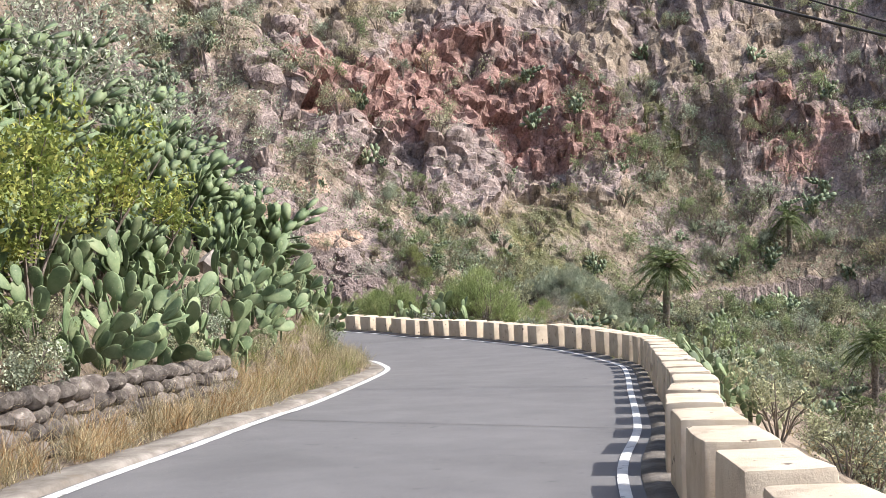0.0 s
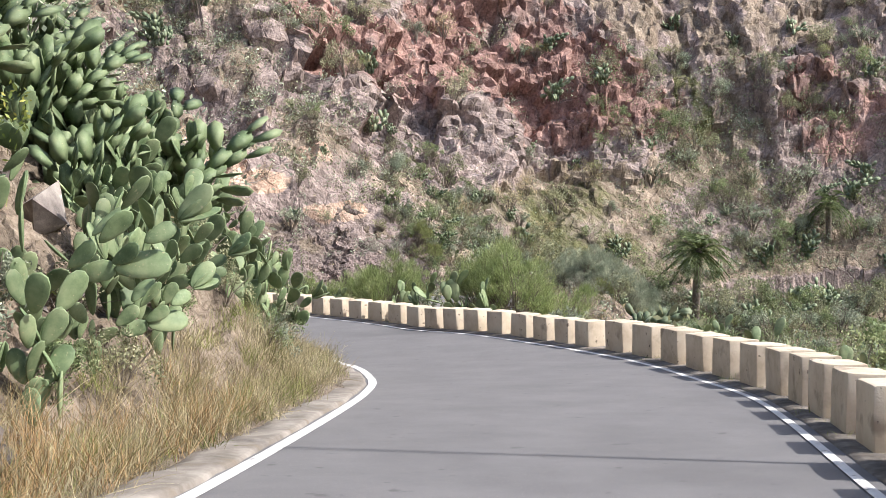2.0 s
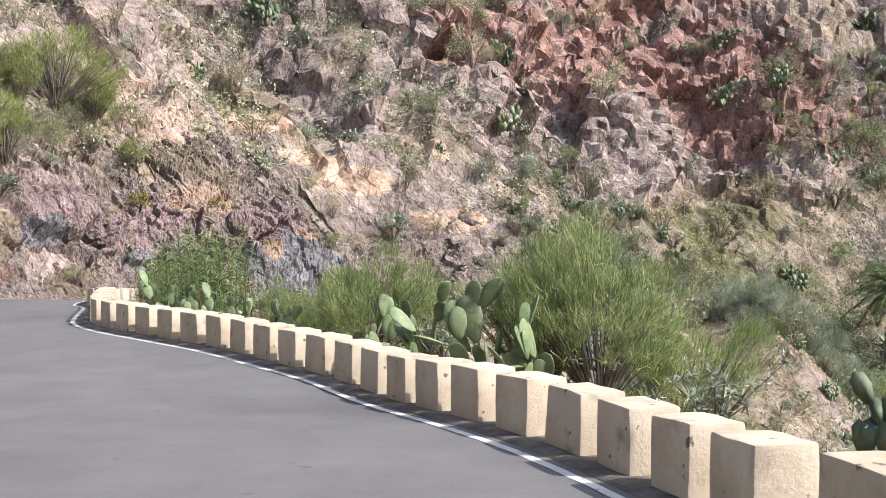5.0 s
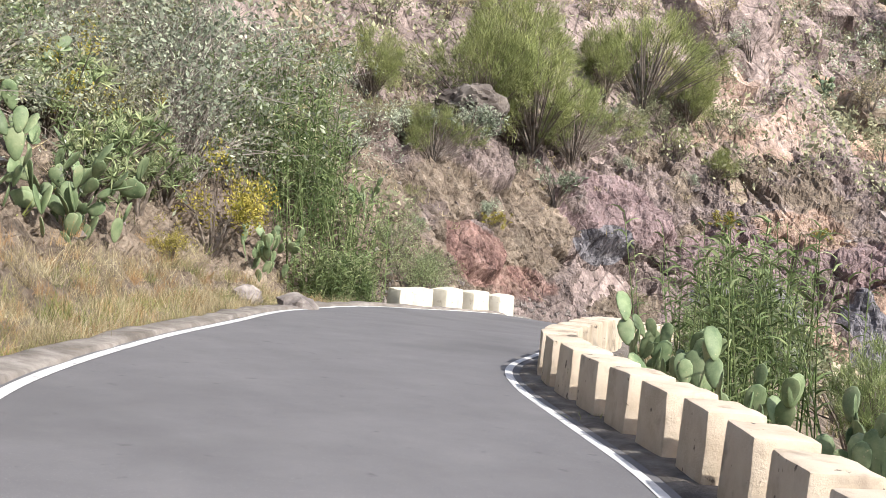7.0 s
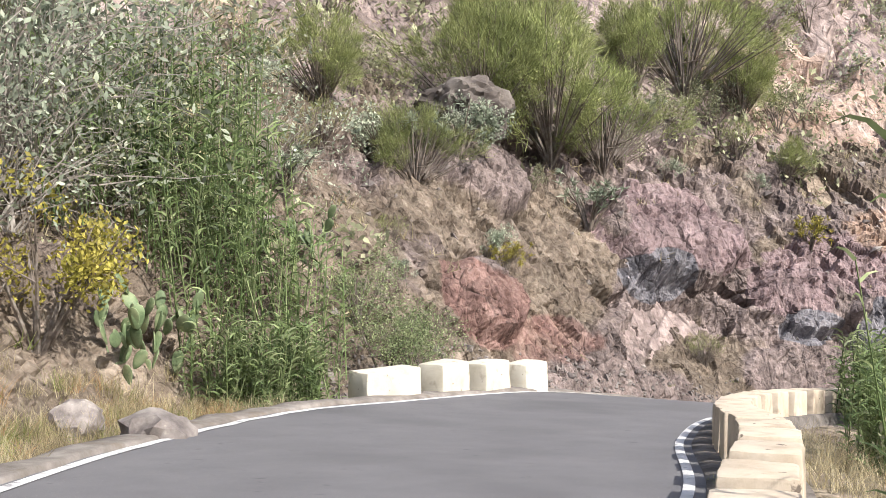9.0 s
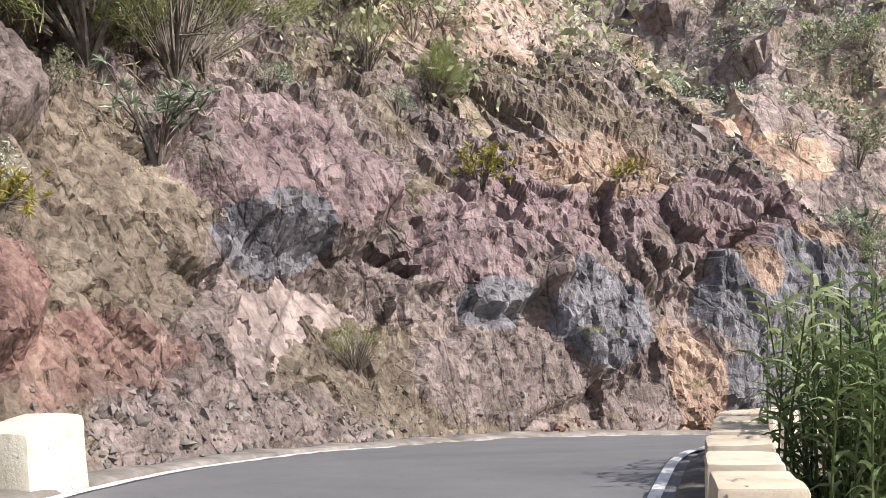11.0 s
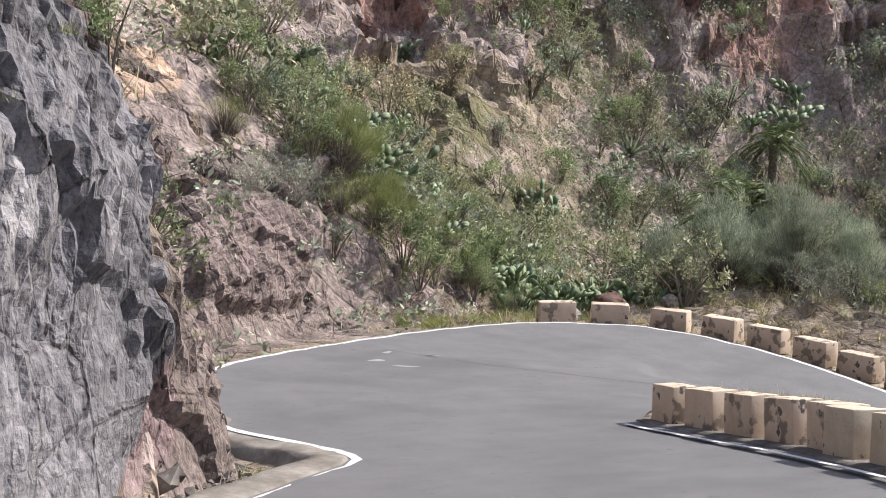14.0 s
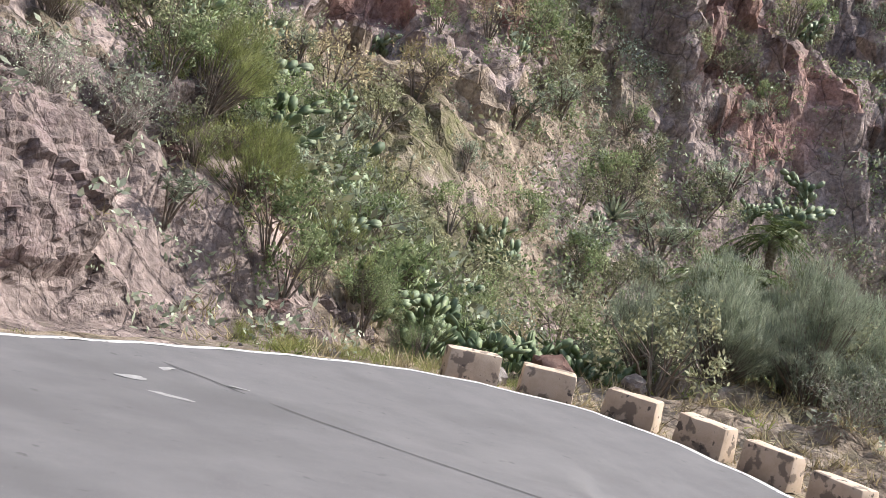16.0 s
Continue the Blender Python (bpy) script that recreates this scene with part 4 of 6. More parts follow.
def tubes(rows, sides=5):
    """Tapered twigs: rows of start, end, radius at the start, radius at the end."""
    vs, fs = [], []
    for a, b, ra, rb in rows:
        a, b = Vector(a), Vector(b)
        q = (b - a).to_track_quat("Z", "Y")
        base = len(vs)
        for c, r in ((a, ra), (b, rb)):
            for k in range(sides):
                t = 2 * math.pi * k / sides
                vs.append(c + q @ Vector((r * math.cos(t), r * math.sin(t), 0)))
        for k in range(sides):
            fs.append((base + k, base + (k + 1) % sides, base + sides + (k + 1) % sides, base + sides + k))
    return vs, fs


def plant(name, label, category, group, parts):
    """One plant: an empty with its meshes as parts."""
    root = tagged(new(name), label, category, group)
    for pname, me, plabel in parts:
        ob = new(pname, me)
        ob.parent = root
        if plabel:
            ob["label"] = plabel
    return root


def branches(rs, height, spread, count, r0):
    rows, tips = [], []
    for _ in range(count):
        a = rs.uniform(0, 2 * math.pi)
        lean = rs.uniform(0.15, 1.0) * spread
        mid = np.array([math.cos(a) * lean * 0.4, math.sin(a) * lean * 0.4, height * rs.uniform(0.3, 0.45)])
        end = np.array([math.cos(a) * lean, math.sin(a) * lean, height * rs.uniform(0.6, 0.9)])
        rows += [((0, 0, -0.1), mid, r0, r0 * 0.6), (mid, end, r0 * 0.6, r0 * 0.2)]
        tips += [end, mid * 0.4 + end * 0.6]
        for _ in range(2):
            e2 = mid + (end - mid) * 0.5 + rs.normal(size=3) * spread * 0.3
            rows.append((mid, e2, r0 * 0.4, r0 * 0.12))
            tips.append(e2)
    return rows, np.array(tips)


def broom(seed, height, mat, count, label, group, droop=0.12, lean=0.75):
    """A broom shrub: a rounded feathery crown of many short thin twigs in small tufts, on bare stems."""
    rs = np.random.RandomState(seed)
    rows, tips = branches(rs, height * 0.7, height * 0.4, 12, 0.013 * height)
    heads, lumps = 11, 240
    a = rs.uniform(0, 2 * math.pi, heads)
    el = np.arcsin(rs.uniform(-0.25, 1.0, heads))
    wide = 0.40 * (0.6 + 0.55 * lean)
    skew = 1 + 0.25 * np.sin(a * 2 + seed) + 0.15 * np.sin(a * 3 + 2 * seed)
    core = np.stack([np.cos(a) * np.cos(el) * wide * skew, np.sin(a) * np.cos(el) * wide * skew, 0.46 + 0.36 * np.sin(el)], -1) * rs.uniform(0.65, 1.0, heads)[:, None]
    ball = rs.normal(size=(lumps, 3))
    ball /= np.linalg.norm(ball, axis=1)[:, None]
    cen = core[rs.randint(heads, size=lumps)] + ball * rs.uniform(0.55, 1.0, lumps)[:, None] * 0.17
    cen[:, 2] = np.clip(cen[:, 2], 0.06, None)
    cen = cen * height
    for c in cen[::4]:
        rows.append((c * 0.3, c * 0.95, 0.006 * height, 0.002 * height))
    tv, tf = tubes(rows, 4)
    which = rs.randint(lumps, size=count)
    roots = cen[which] + rs.normal(size=(count, 3)) * 0.026 * height
    roots[:, 2] = np.clip(roots[:, 2], 0.03 * height, None)
    out = (roots / height - [0, 0, 0.25]) * 1.5
    ways = 0.7 * out + [0, 0, 0.6] + rs.normal(size=(count, 3)) * 0.38
    ways /= np.linalg.norm(ways, axis=1)[:, None]
    v, f = blades(rs, roots, ways, height * rs.uniform(0.035, 0.115, count), np.full(count, 0.0026 * height) + 0.004, droop, 1)
    return plant("broom_shrub", label, "shrub", group, [("stem", mesh_from("stem", tv, tf, [WOOD]), "bare grey stems"), ("crown", mesh_from("crown", v, f, [mat]), "")])


def thicket(seed, height, mat, label, group, sprays=70, count=1500):
    """A tangled bush: many thin grey forking twigs with sparse small leaves."""
    rs = np.random.RandomState(seed)
    rows, at = [], []
    for _ in range(sprays):
        p = np.array([*(rs.normal(size=2) * 0.12 * height), 0.0])
        d = np.array([*(rs.normal(size=2) * 0.55), 1.0])
        r = 0.008 * height
        for k in range(5):
            d = d / np.linalg.norm(d) + rs.normal(size=3) * 0.28 + [0, 0, -0.05 * k]
            q = p + d / np.linalg.norm(d) * height * rs.uniform(0.16, 0.26)
            rows.append((p, q, r, r * 0.72))
            r *= 0.72
            if k > 1:
                e = q + rs.normal(size=3) * height * 0.12
                rows.append((q, e, r * 0.7, r * 0.3))
                at += [e, q]
            p = q
    tv, tf = tubes(rows, 3)
    at = np.array(at)
    pos = at[rs.randint(len(at), size=count)] + rs.normal(size=(count, 3)) * 0.05 * height
    v, f = leaves(rs, pos, 0.045 * height)
    return plant("twiggy_shrub", label, "shrub", group, [("stem", mesh_from("stem", tv, tf, [TWIG]), "tangled bare grey twigs"), ("crown", mesh_from("crown", v, f, [mat]), "")])


def shrub(seed, height, mat, count, size, label, group, name="leafy_shrub", lumps=14, wide=0.6):
    """A leafy shrub: leaves gathered in uneven clumps round the branch ends."""
    rs = np.random.RandomState(seed)
    rows, tips = branches(rs, height, height * wide, 7, 0.02 * height)
    tv, tf = tubes(rows)
    cl = np.vstack([tips[rs.randint(len(tips), size=lumps)] + rs.normal(size=(lumps, 3)) * 0.12 * height])
    which = rs.randint(lumps, size=count)
    rad = rs.uniform(0.10, 0.22, lumps) * height
    off = rs.normal(size=(count, 3))
    off /= np.linalg.norm(off, axis=1)[:, None]
    at = cl[which] + off * (rad[which] * rs.uniform(0.5, 1.05, count))[:, None]
    at[:, 2] = np.clip(at[:, 2], 0.02, None)
    v, f = leaves(rs, at, size)
    return plant(name, label, "shrub", group, [("stem", mesh_from("stem", tv, tf, [WOOD]), ""), ("crown", mesh_from("crown", v, f, [mat]), "")])


def pad_mesh(name, seed, length, mat):
    """One cactus pad: an obovate lens, base at the origin, growing up z."""
    r = random.Random(seed)
    n = 12
    vs, fs = [], []
    prof = []
    for k in range(n):
        t = 2 * math.pi * k / n
        z = 0.5 - 0.5 * math.cos(t)
        w = 0.29 * math.sin(t) * (0.62 + 0.55 * z)
        prof.append((w * length, z * length))
    for sgn in (-1, 1):
        for kx, th in ((0.93, 0.018), (0.55, 0.040)):
            for w, z in prof:
                zc = 0.5 * length
                vs.append((w * kx, sgn * th * length * 1.1, zc + (z - zc) * kx))
        vs.append((0, sgn * 0.048 * length * 1.1, 0.52 * length))
    rim = len(vs)
    vs += [(w, 0.0, z) for w, z in prof]
    for s in (0, 1):
        o = s * (2 * n + 1)
        for k in range(n):
            k2 = (k + 1) % n
            quad = [(rim + k, rim + k2, o + k2, o + k), (o + k, o + k2, o + n + k2, o + n + k), (o + n + k, o + n + k2, o + 2 * n)]
            fs += [q if s else q[::-1] for q in quad]
    bend = r.uniform(-0.15, 0.15)
    vs = [(x, y + bend * z * z / length, z) for x, y, z in vs]
    return mesh_from(name, vs, fs, [mat], True)


PADS = [pad_mesh("pad", i, l, PAD) for i, l in enumerate((0.36, 0.42, 0.33, 0.39))]


def pad_places(seed, count, height):
    """Where the pads of one cactus stand: each new one grows from the upper edge of an earlier one."""
    r = random.Random(seed)
    out, tips = [], []
    for _ in range(max(2, count // 6)):
        m = Matrix.Translation((r.uniform(-0.35, 0.35), r.uniform(-0.35, 0.35), -0.05)) @ Matrix.Rotation(r.uniform(0, 6.28), 4, "Z") @ Matrix.Rotation(r.uniform(-0.35, 0.35), 4, "X") @ Matrix.Rotation(r.uniform(-0.35, 0.35), 4, "Y")
        out.append(m)
        tips.append(m)
    while len(out) < count and tips:
        m = tips.pop(r.randrange(len(tips)))
        if m.translation.z > height:
            continue
        for _ in range(r.choice((1, 2, 2, 3))):
            a = r.uniform(-0.9, 0.9)
            c = m @ Matrix.Translation((0.12 * math.sin(a * 1.4), 0, 0.33 * math.cos(a * 0.7))) @ Matrix.Rotation(a * 0.9, 4, "Y") @ Matrix.Rotation(r.uniform(-1.3, 1.3), 4, "Z") @ Matrix.Rotation(r.uniform(-0.4, 0.4), 4, "X")
            if c.to_3x3() @ Vector((0, 0, 1)) @ Vector((0, 0, 1)) < -0.1:
                continue
            out.append(c)
            tips.append(c)
    return out[:count]


def cactus(seed, count, height, label, group):
    root = tagged(new("prickly_pear"), label, "cactus", group)
    r = random.Random(seed + 5)
    for m in pad_places(seed, count, height):
        p = new("pad", PADS[r.randrange(len(PADS))])
        p.parent = root
        p.matrix_local = m @ Matrix.Scale(r.uniform(0.75, 1.15), 4)
    return root


def cactus_far(seed, count, height, label, group, mat=None, name="cactus_clump"):
    """The same plant far off, its pads in one mesh of simpler lenses."""
    n = 8
    t = 2 * math.pi * np.arange(n) / n
    z = 0.5 - 0.5 * np.cos(t)
    w = 0.29 * np.sin(t) * (0.62 + 0.55 * z)
    v0 = np.vstack([np.c_[w, 0 * w, z], [(0, -0.055, 0.52), (0, 0.055, 0.52)]]) * 0.42
    f0 = [(i, (i + 1) % n, n + 1) for i in range(n)] + [((i + 1) % n, i, n) for i in range(n)]
    vs, fs = [], []
    for m in pad_places(seed, count, height):
        M = np.array(m)
        o = sum(len(x) for x in vs)
        vs.append(v0 @ M[:3, :3].T + M[:3, 3])
        fs += [tuple(i + o for i in f) for f in f0]
    return plant(name, label, "cactus", group, [("crown", mesh_from("crown", np.vstack(vs), fs, [mat or PAD_FAR], True), "")])


def cane(seed, height, stalks, label, group, mat=None):
    """Giant reed: upright stalks with long arching leaves."""
    rs = np.random.RandomState(seed)
    rows, rt, wy, ln = [], [], [], []
    for _ in range(stalks):
        b = np.array([*(rs.normal(size=2) * 0.30 * height * 0.5), -0.1])
        top = b + [*(rs.normal(size=2) * 0.12 * height), height * rs.uniform(0.65, 1.0)]
        rows.append((b, top, 0.011, 0.005))
        for u in np.linspace(0.15, 1.0, 15):
            a = rs.uniform(0, 6.28)
            rt.append(b + (top - b) * u)
            d = np.array([math.cos(a) * 0.75, math.sin(a) * 0.75, 0.75])
            wy.append(d / np.linalg.norm(d))
            ln.append(rs.uniform(0.35, 0.6) * min(1, height / 2))
    tv, tf = tubes(rows, 4)
    v, f = blades(rs, np.array(rt), np.array(wy), np.array(ln), np.full(len(rt), 0.03), 0.75, 4)
    return plant("giant_reed", label, "reed", group, [("stalk_clump", mesh_from("stalk_clump", tv, tf, [CANE]), ""), ("foliage", mesh_from("foliage", v, f, [mat or CANE]), "")])


def palm(seed, trunk, span, fronds, label, group):
    """A date palm: ringed trunk and a round head of feathered fronds."""
    rs = np.random.RandomState(seed)
    rows = [((0, 0, z - 0.05), (0, 0, z + trunk / 14), 0.34 - 0.06 * (k % 2), 0.30) for k, z in enumerate(np.linspace(-0.3, trunk, 14))]
    tv, tf = tubes(rows, 10)
    root = tagged(new("palm_tree"), label, "palm tree", group)
    t = new("trunk", mesh_from("trunk", tv, tf, [WOOD], True))
    t.parent = root
    meshes = []
    for k in range(4):
        rt, wy, ln = [], [], []
        el = (1.1, 0.6, 0.15, -0.3)[k]
        pts = []
        for u in np.linspace(0, 1, 34):
            r = span * u
            pts.append(np.array([r * math.cos(el) * (1 - 0.1 * u), 0, r * math.sin(el) - 0.55 * span * u * u]))
        pts = np.array(pts)
        for i in range(3, 34):
            for sd in (-1, 1):
                d = pts[i] - pts[i - 1]
                d /= np.linalg.norm(d)
                w = d * 0.75 + np.array([0, sd, -0.12])
                rt.append(pts[i])
                wy.append(w / np.linalg.norm(w))
                ln.append(span * 0.2 * math.sin(math.pi * (0.12 + 0.8 * i / 34)))
        v, f = blades(rs, np.array(rt), np.array(wy), np.array(ln), np.full(len(rt), 0.05), 0.25, 2)
        v2, f2 = tubes([(pts[i], pts[i + 3], 0.03, 0.02) for i in range(0, 30, 3)], 4)
        meshes.append(mesh_from("frond", np.vstack([v, np.array(v2)]), [tuple(q) for q in f] + [tuple(i + len(v) for i in q) for q in f2], [PALM_LEAF]))
    for k in range(fronds):
        fr_ = new("frond", meshes[(k * 7) % 4])
        fr_.parent = root
        fr_.matrix_local = Matrix.Translation((0, 0, trunk + 0.1)) @ Matrix.Rotation(k * 2.399 + rs.uniform(-0.2, 0.2), 4, "Z") @ Matrix.Rotation(rs.uniform(-0.15, 0.15), 4, "Y")
    return root


def rosette(seed, size, count, mat, label, group, name="agave"):
    rs = np.random.RandomState(seed)
    a = np.arange(count) * 2.399
    el = np.linspace(1.35, 0.25, count)
    d = np.stack([np.cos(a) * np.cos(el), np.sin(a) * np.cos(el), np.sin(el)], -1)
    v, f = blades(rs, np.zeros((count, 3)), d, np.full(count, size) * rs.uniform(0.8, 1.1, count), np.full(count, 0.13 * size), 0.15, 3)
    return plant(name, label, "succulent", group, [("foliage", mesh_from("foliage", v, f, [mat]), "")])


def tufted(seed, height, arms, mat, label, group):
    """A candle-like succulent shrub: bare forking stems, each ending in a tuft."""
    rs = np.random.RandomState(seed)
    rows, tips = branches(rs, height, height * 0.55, arms, 0.03 * height)
    tv, tf = tubes(rows)
    k = 16
    at = np.repeat(tips, k, 0)
    w = rs.normal(size=(len(at), 3)) * 0.7 + [0, 0, 0.45]
    w /= np.linalg.norm(w, axis=1)[:, None]
    v, f = blades(rs, at, w, np.full(len(at), 0.14 * height) * rs.uniform(0.7, 1.2, len(at)), np.full(len(at), 0.026 * height), 0.1, 2)
    return plant("succulent_shrub", label, "shrub", group, [("stem", mesh_from("stem", tv, tf, [WOOD]), "forked grey stems"), ("crown", mesh_from("crown", v, f, [mat]), "")])


def boulder_mesh(name, seed, mat, flat=0.75, sub=3, rough=0.10):
    """A broken stone: a ball cut by many planes, its edges worn and faces roughened."""
    r = random.Random(seed)
    planes = [(Vector((r.gauss(0, 1), r.gauss(0, 1), r.gauss(0, 1))).normalized(), r.uniform(0.30, 0.46)) for _ in range(14)]
    bm = bmesh.new()
    bmesh.ops.create_icosphere(bm, subdivisions=sub, radius=0.5)
    o = Vector((seed * 3.7, seed * 1.3, 0))
    for v in bm.verts:
        p = v.co.normalized()
        cut = sum(min(0.5, d / max(1e-3, p.dot(n))) ** -14 if p.dot(n) > 0.05 else 0.5**-14 for n, d in planes)
        k = (cut / len(planes)) ** (-1 / 14) * 0.86
        k *= 1 + rough * noise.noise(p * 2.1 + o) + rough * 0.6 * noise.noise(p * 5 + o) + rough * 0.4 * noise.noise(p * 12 + o)
        q = p * k
        v.co = Vector((q.x, q.y, q.z * flat))
    me = bpy.data.meshes.new(name)
    bm.to_mesh(me)
    bm.free()
    me.materials.append(mat)
    me.polygons.foreach_set("use_smooth", np.ones(len(me.polygons), bool))
    me.set_sharp_from_angle(angle=radians(28))
    return me


PLANTED = random.Random(21)


def put(ob, x, y, scale, sink=0.0, first=None):
    """A copy of a model on the ground at x, y; the model itself takes the first place."""
    p, n = floor_at(x, y)
    m = Matrix.Translation((x, y, p.z - sink)) @ Matrix.Rotation(PLANTED.uniform(0, 6.28), 4, "Z") @ Matrix.Rotation(PLANTED.uniform(-0.08, 0.08), 4, "X") @ Matrix.Scale(scale, 4)
    if not ob.get("placed"):
        ob["placed"] = True
        ob.matrix_basis = m
        return ob
    c = copy_thing(ob, m)
    c.scale = (scale,) * 3
    return c


# ---- plants, first of each kind ----
FAR_GROUP = "scrub on the mountain slope"
m_olive = shrub(1, 1.0, OLIVE, 1200, 0.06, "olive-green rounded scrub bush on dry slope", FAR_GROUP, "olive_bush")
m_olive2 = shrub(2, 1.0, OLIVE, 1100, 0.062, "sprawling olive-brown scrub bush on dry slope", FAR_GROUP, "scrub_bush", wide=0.85)
m_grey = shrub(3, 1.0, GREYGREEN, 1200, 0.06, "grey-green scrub bush among the rocks", FAR_GROUP, "grey_bush")
m_green = shrub(4, 1.0, LEAF, 1200, 0.062, "fresh green leafy bush among the rocks", FAR_GROUP, "green_bush")
m_broomfar = broom(5, 1.0, BROOM, 1000, "feathery green broom bush on the slope", FAR_GROUP)
m_cacfar = cactus_far(6, 40, 1.5, "clump of grey-green prickly pear on the slope", FAR_GROUP)
m_cacfar2 = cactus_far(7, 55, 1.8, "large spreading prickly pear on the slope", FAR_GROUP)
m_tuft = tufted(8, 1.0, 9, GREYGREEN, "pale green succulent bush with bare forked stems", FAR_GROUP)
m_dryb = shrub(9, 1.0, DRY, 700, 0.055, "dry straw-coloured bush on the slope", FAR_GROUP, "dry_bush")

ROADSIDE = "plants beside the road"
m_broom = broom(11, 2.2, BROOM_BRIGHT, 9500, "bright green feathery broom bush behind the guard wall", ROADSIDE, 0.1, 0.55)
m_broom2 = broom(12, 2.2, BROOM_BRIGHT, 9000, "tall bright green broom bush behind the guard wall", ROADSIDE, 0.05, 0.4)
m_broomgrey = broom(25, 2.4, GREYGREEN, 10000, "large grey-green feathery bush behind the hairpin blocks", ROADSIDE, 0.1, 0.6)
m_greyleafy = shrub(24, 2.0, GREYGREEN, 5200, 0.045, "dense grey-green leafy bush behind the hairpin", ROADSIDE, lumps=30, wide=0.6)
m_broomtree = broom(13, 3.4, BROOM, 11000, "large olive-green broom bush on the rock ledge", ROADSIDE, 0.2, 0.8)
m_reed = cane(14, 2.6, 34, "tall clump of giant reed beside the road", ROADSIDE)
m_reedlow = cane(15, 1.5, 40, "low dense clump of green reed leaves", ROADSIDE)
m_leafy = shrub(16, 2.0, LEAF, 4600, 0.055, "dense leafy green bush at the kerb", ROADSIDE, lumps=26, wide=0.45)
m_yellow = shrub(17, 1.8, YELLOW, 2400, 0.075, "yellow-flowered bush on bare dark stems", ROADSIDE, lumps=22)
m_yellowgreen = shrub(18, 2.2, YELLOWGREEN, 3000, 0.11, "yellow-green large-leaved bush over the cactus bank", ROADSIDE, lumps=26)
m_klein = tufted(19, 1.7, 16, LEAF, "green-tufted succulent shrub with thick forked stems", ROADSIDE)
m_euph = tufted(20, 1.2, 12, YELLOW, "small yellow-green succulent shrub on the rock", ROADSIDE)
m_twiggy = thicket(22, 2.4, GREYGREEN, "grey twiggy half-bare bush on the bank", ROADSIDE)
m_twiggy2 = thicket(23, 2.0, OLIVE, "tangled olive bush with grey twigs on the bank", ROADSIDE, 45, 2000)
m_cachedge = cactus_far(34, 64, 1.5, "dense hedge-like clump of prickly pear on the bank", "prickly pears on the bank", PAD, "prickly_pear")
m_cacA = cactus(30, 26, 1.5, "large prickly pear with many flat green pads", "prickly pears on the bank")
m_cacB = cactus(31, 22, 1.2, "spreading prickly pear with broad green pads", "prickly pears on the bank")
m_cacC = cactus(33, 18, 1.0, "young prickly pear with upright pads", "prickly pears on the bank")
m_cacD = cactus(36, 30, 1.9, "tall old prickly pear with crowded pads", "prickly pears on the bank")
m_agave = rosette(40, 1.2, 34, GREYGREEN, "blue-grey agave rosette among the rocks", "agaves on the slope")

# behind the guard wall
for mdl, rows in (
    (m_broom, [(-3.3, 44.4, 0.95), (0.5, 41.6, 1.2), (-4.9, 47.0, 0.65), (-2.5, 45.6, 0.9), (-6.0, 48.6, 0.65)]),
    (m_broom2, [(-0.3, 42.2, 1.25), (-3.8, 45.4, 0.9), (1.5, 42.4, 1.1)]),
    (m_reed, [(-7.2, 48.8, 0.95), (-8.4, 50.4, 1.0), (-7.9, 49.6, 0.85), (-9.6, 52.2, 0.8)]),
    (m_reedlow, [(-15.4, 64.4, 1.2), (-15.2, 65.4, 1.25), (-15.0, 63.6, 1.1), (-14.6, 64.8, 1.25), (-12.7, 57.6, 0.85), (-13.2, 58.8, 0.95), (-12.4, 58.4, 0.9), (-13.6, 60.3, 0.8)]),
    (m_cacC, [(-1.3, 41.3, 1.4), (-0.5, 40.3, 1.2), (-4.65, 44.55, 0.8), (-6.9, 46.7, 0.9), (-5.2, 45.3, 0.8), (-7.6, 47.5, 0.9), (-3.0, 43.2, 0.7), (-9.2, 49.7, 0.9)]),
    (m_cacB, [(-2.4, 42.5, 1.0), (-6.2, 46.2, 0.8), (-8.2, 48.2, 0.9)]),
):
    for x, y, k in rows:
        put(mdl, x, y, k, 0.05)

# bank with prickly pears
rp = random.Random(77)
fpts = FOOT[(FOOT[:, 1] > 5) & (FOOT[:, 1] < 30) & (FOOT[:, 0] < 0)]
for i in range(190):
    yy = 5.5 + 23.5 * ((i * 0.618) % 1.0)
    j = int(np.argmin(np.abs(fpts[:, 1] - yy)))
    front = i < 76
    d = 0.35 + 1.4 * rp.random() if front else 1.5 + 3.6 * rp.random()
    x = fpts[j, 0] - d
    mdl = rp.choice((m_cacA, m_cacB, m_cacA, m_cacD, m_cacC)) if front else m_cachedge
    put(mdl, x, yy, rp.uniform(0.75, 1.05) if front else rp.uniform(0.8, 1.2), 0.05)
for x, y, k in ((-6.9, 14.2, 1.0), (-6.1, 15.6, 0.9), (-6.6, 10.8, 0.9), (-5.6, 17.2, 0.95), (-5.5, 14.4, 0.8), (-5.9, 12.2, 0.8), (-5.3, 19.6, 0.7)):
    put(m_yellowgreen, x, y, k)
for x, y, k in ((-7.5, 21, 1.0), (-8.2, 24, 1.1), (-7.0, 26.5, 0.9), (-9.0, 19, 1.2), (-10, 28, 1.2), (-8.4, 31, 1.0)):
    put(m_twiggy, x, y, k)

for i in range(34):
    y = 7.5 + 22 * rp.random()
    j = int(np.argmin(np.abs(fpts[:, 1] - y)))
    put(rp.choice((m_green, m_olive, m_grey)), fpts[j, 0] - rp.uniform(0.15, 0.9), y, rp.uniform(0.45, 0.8), 0.05)

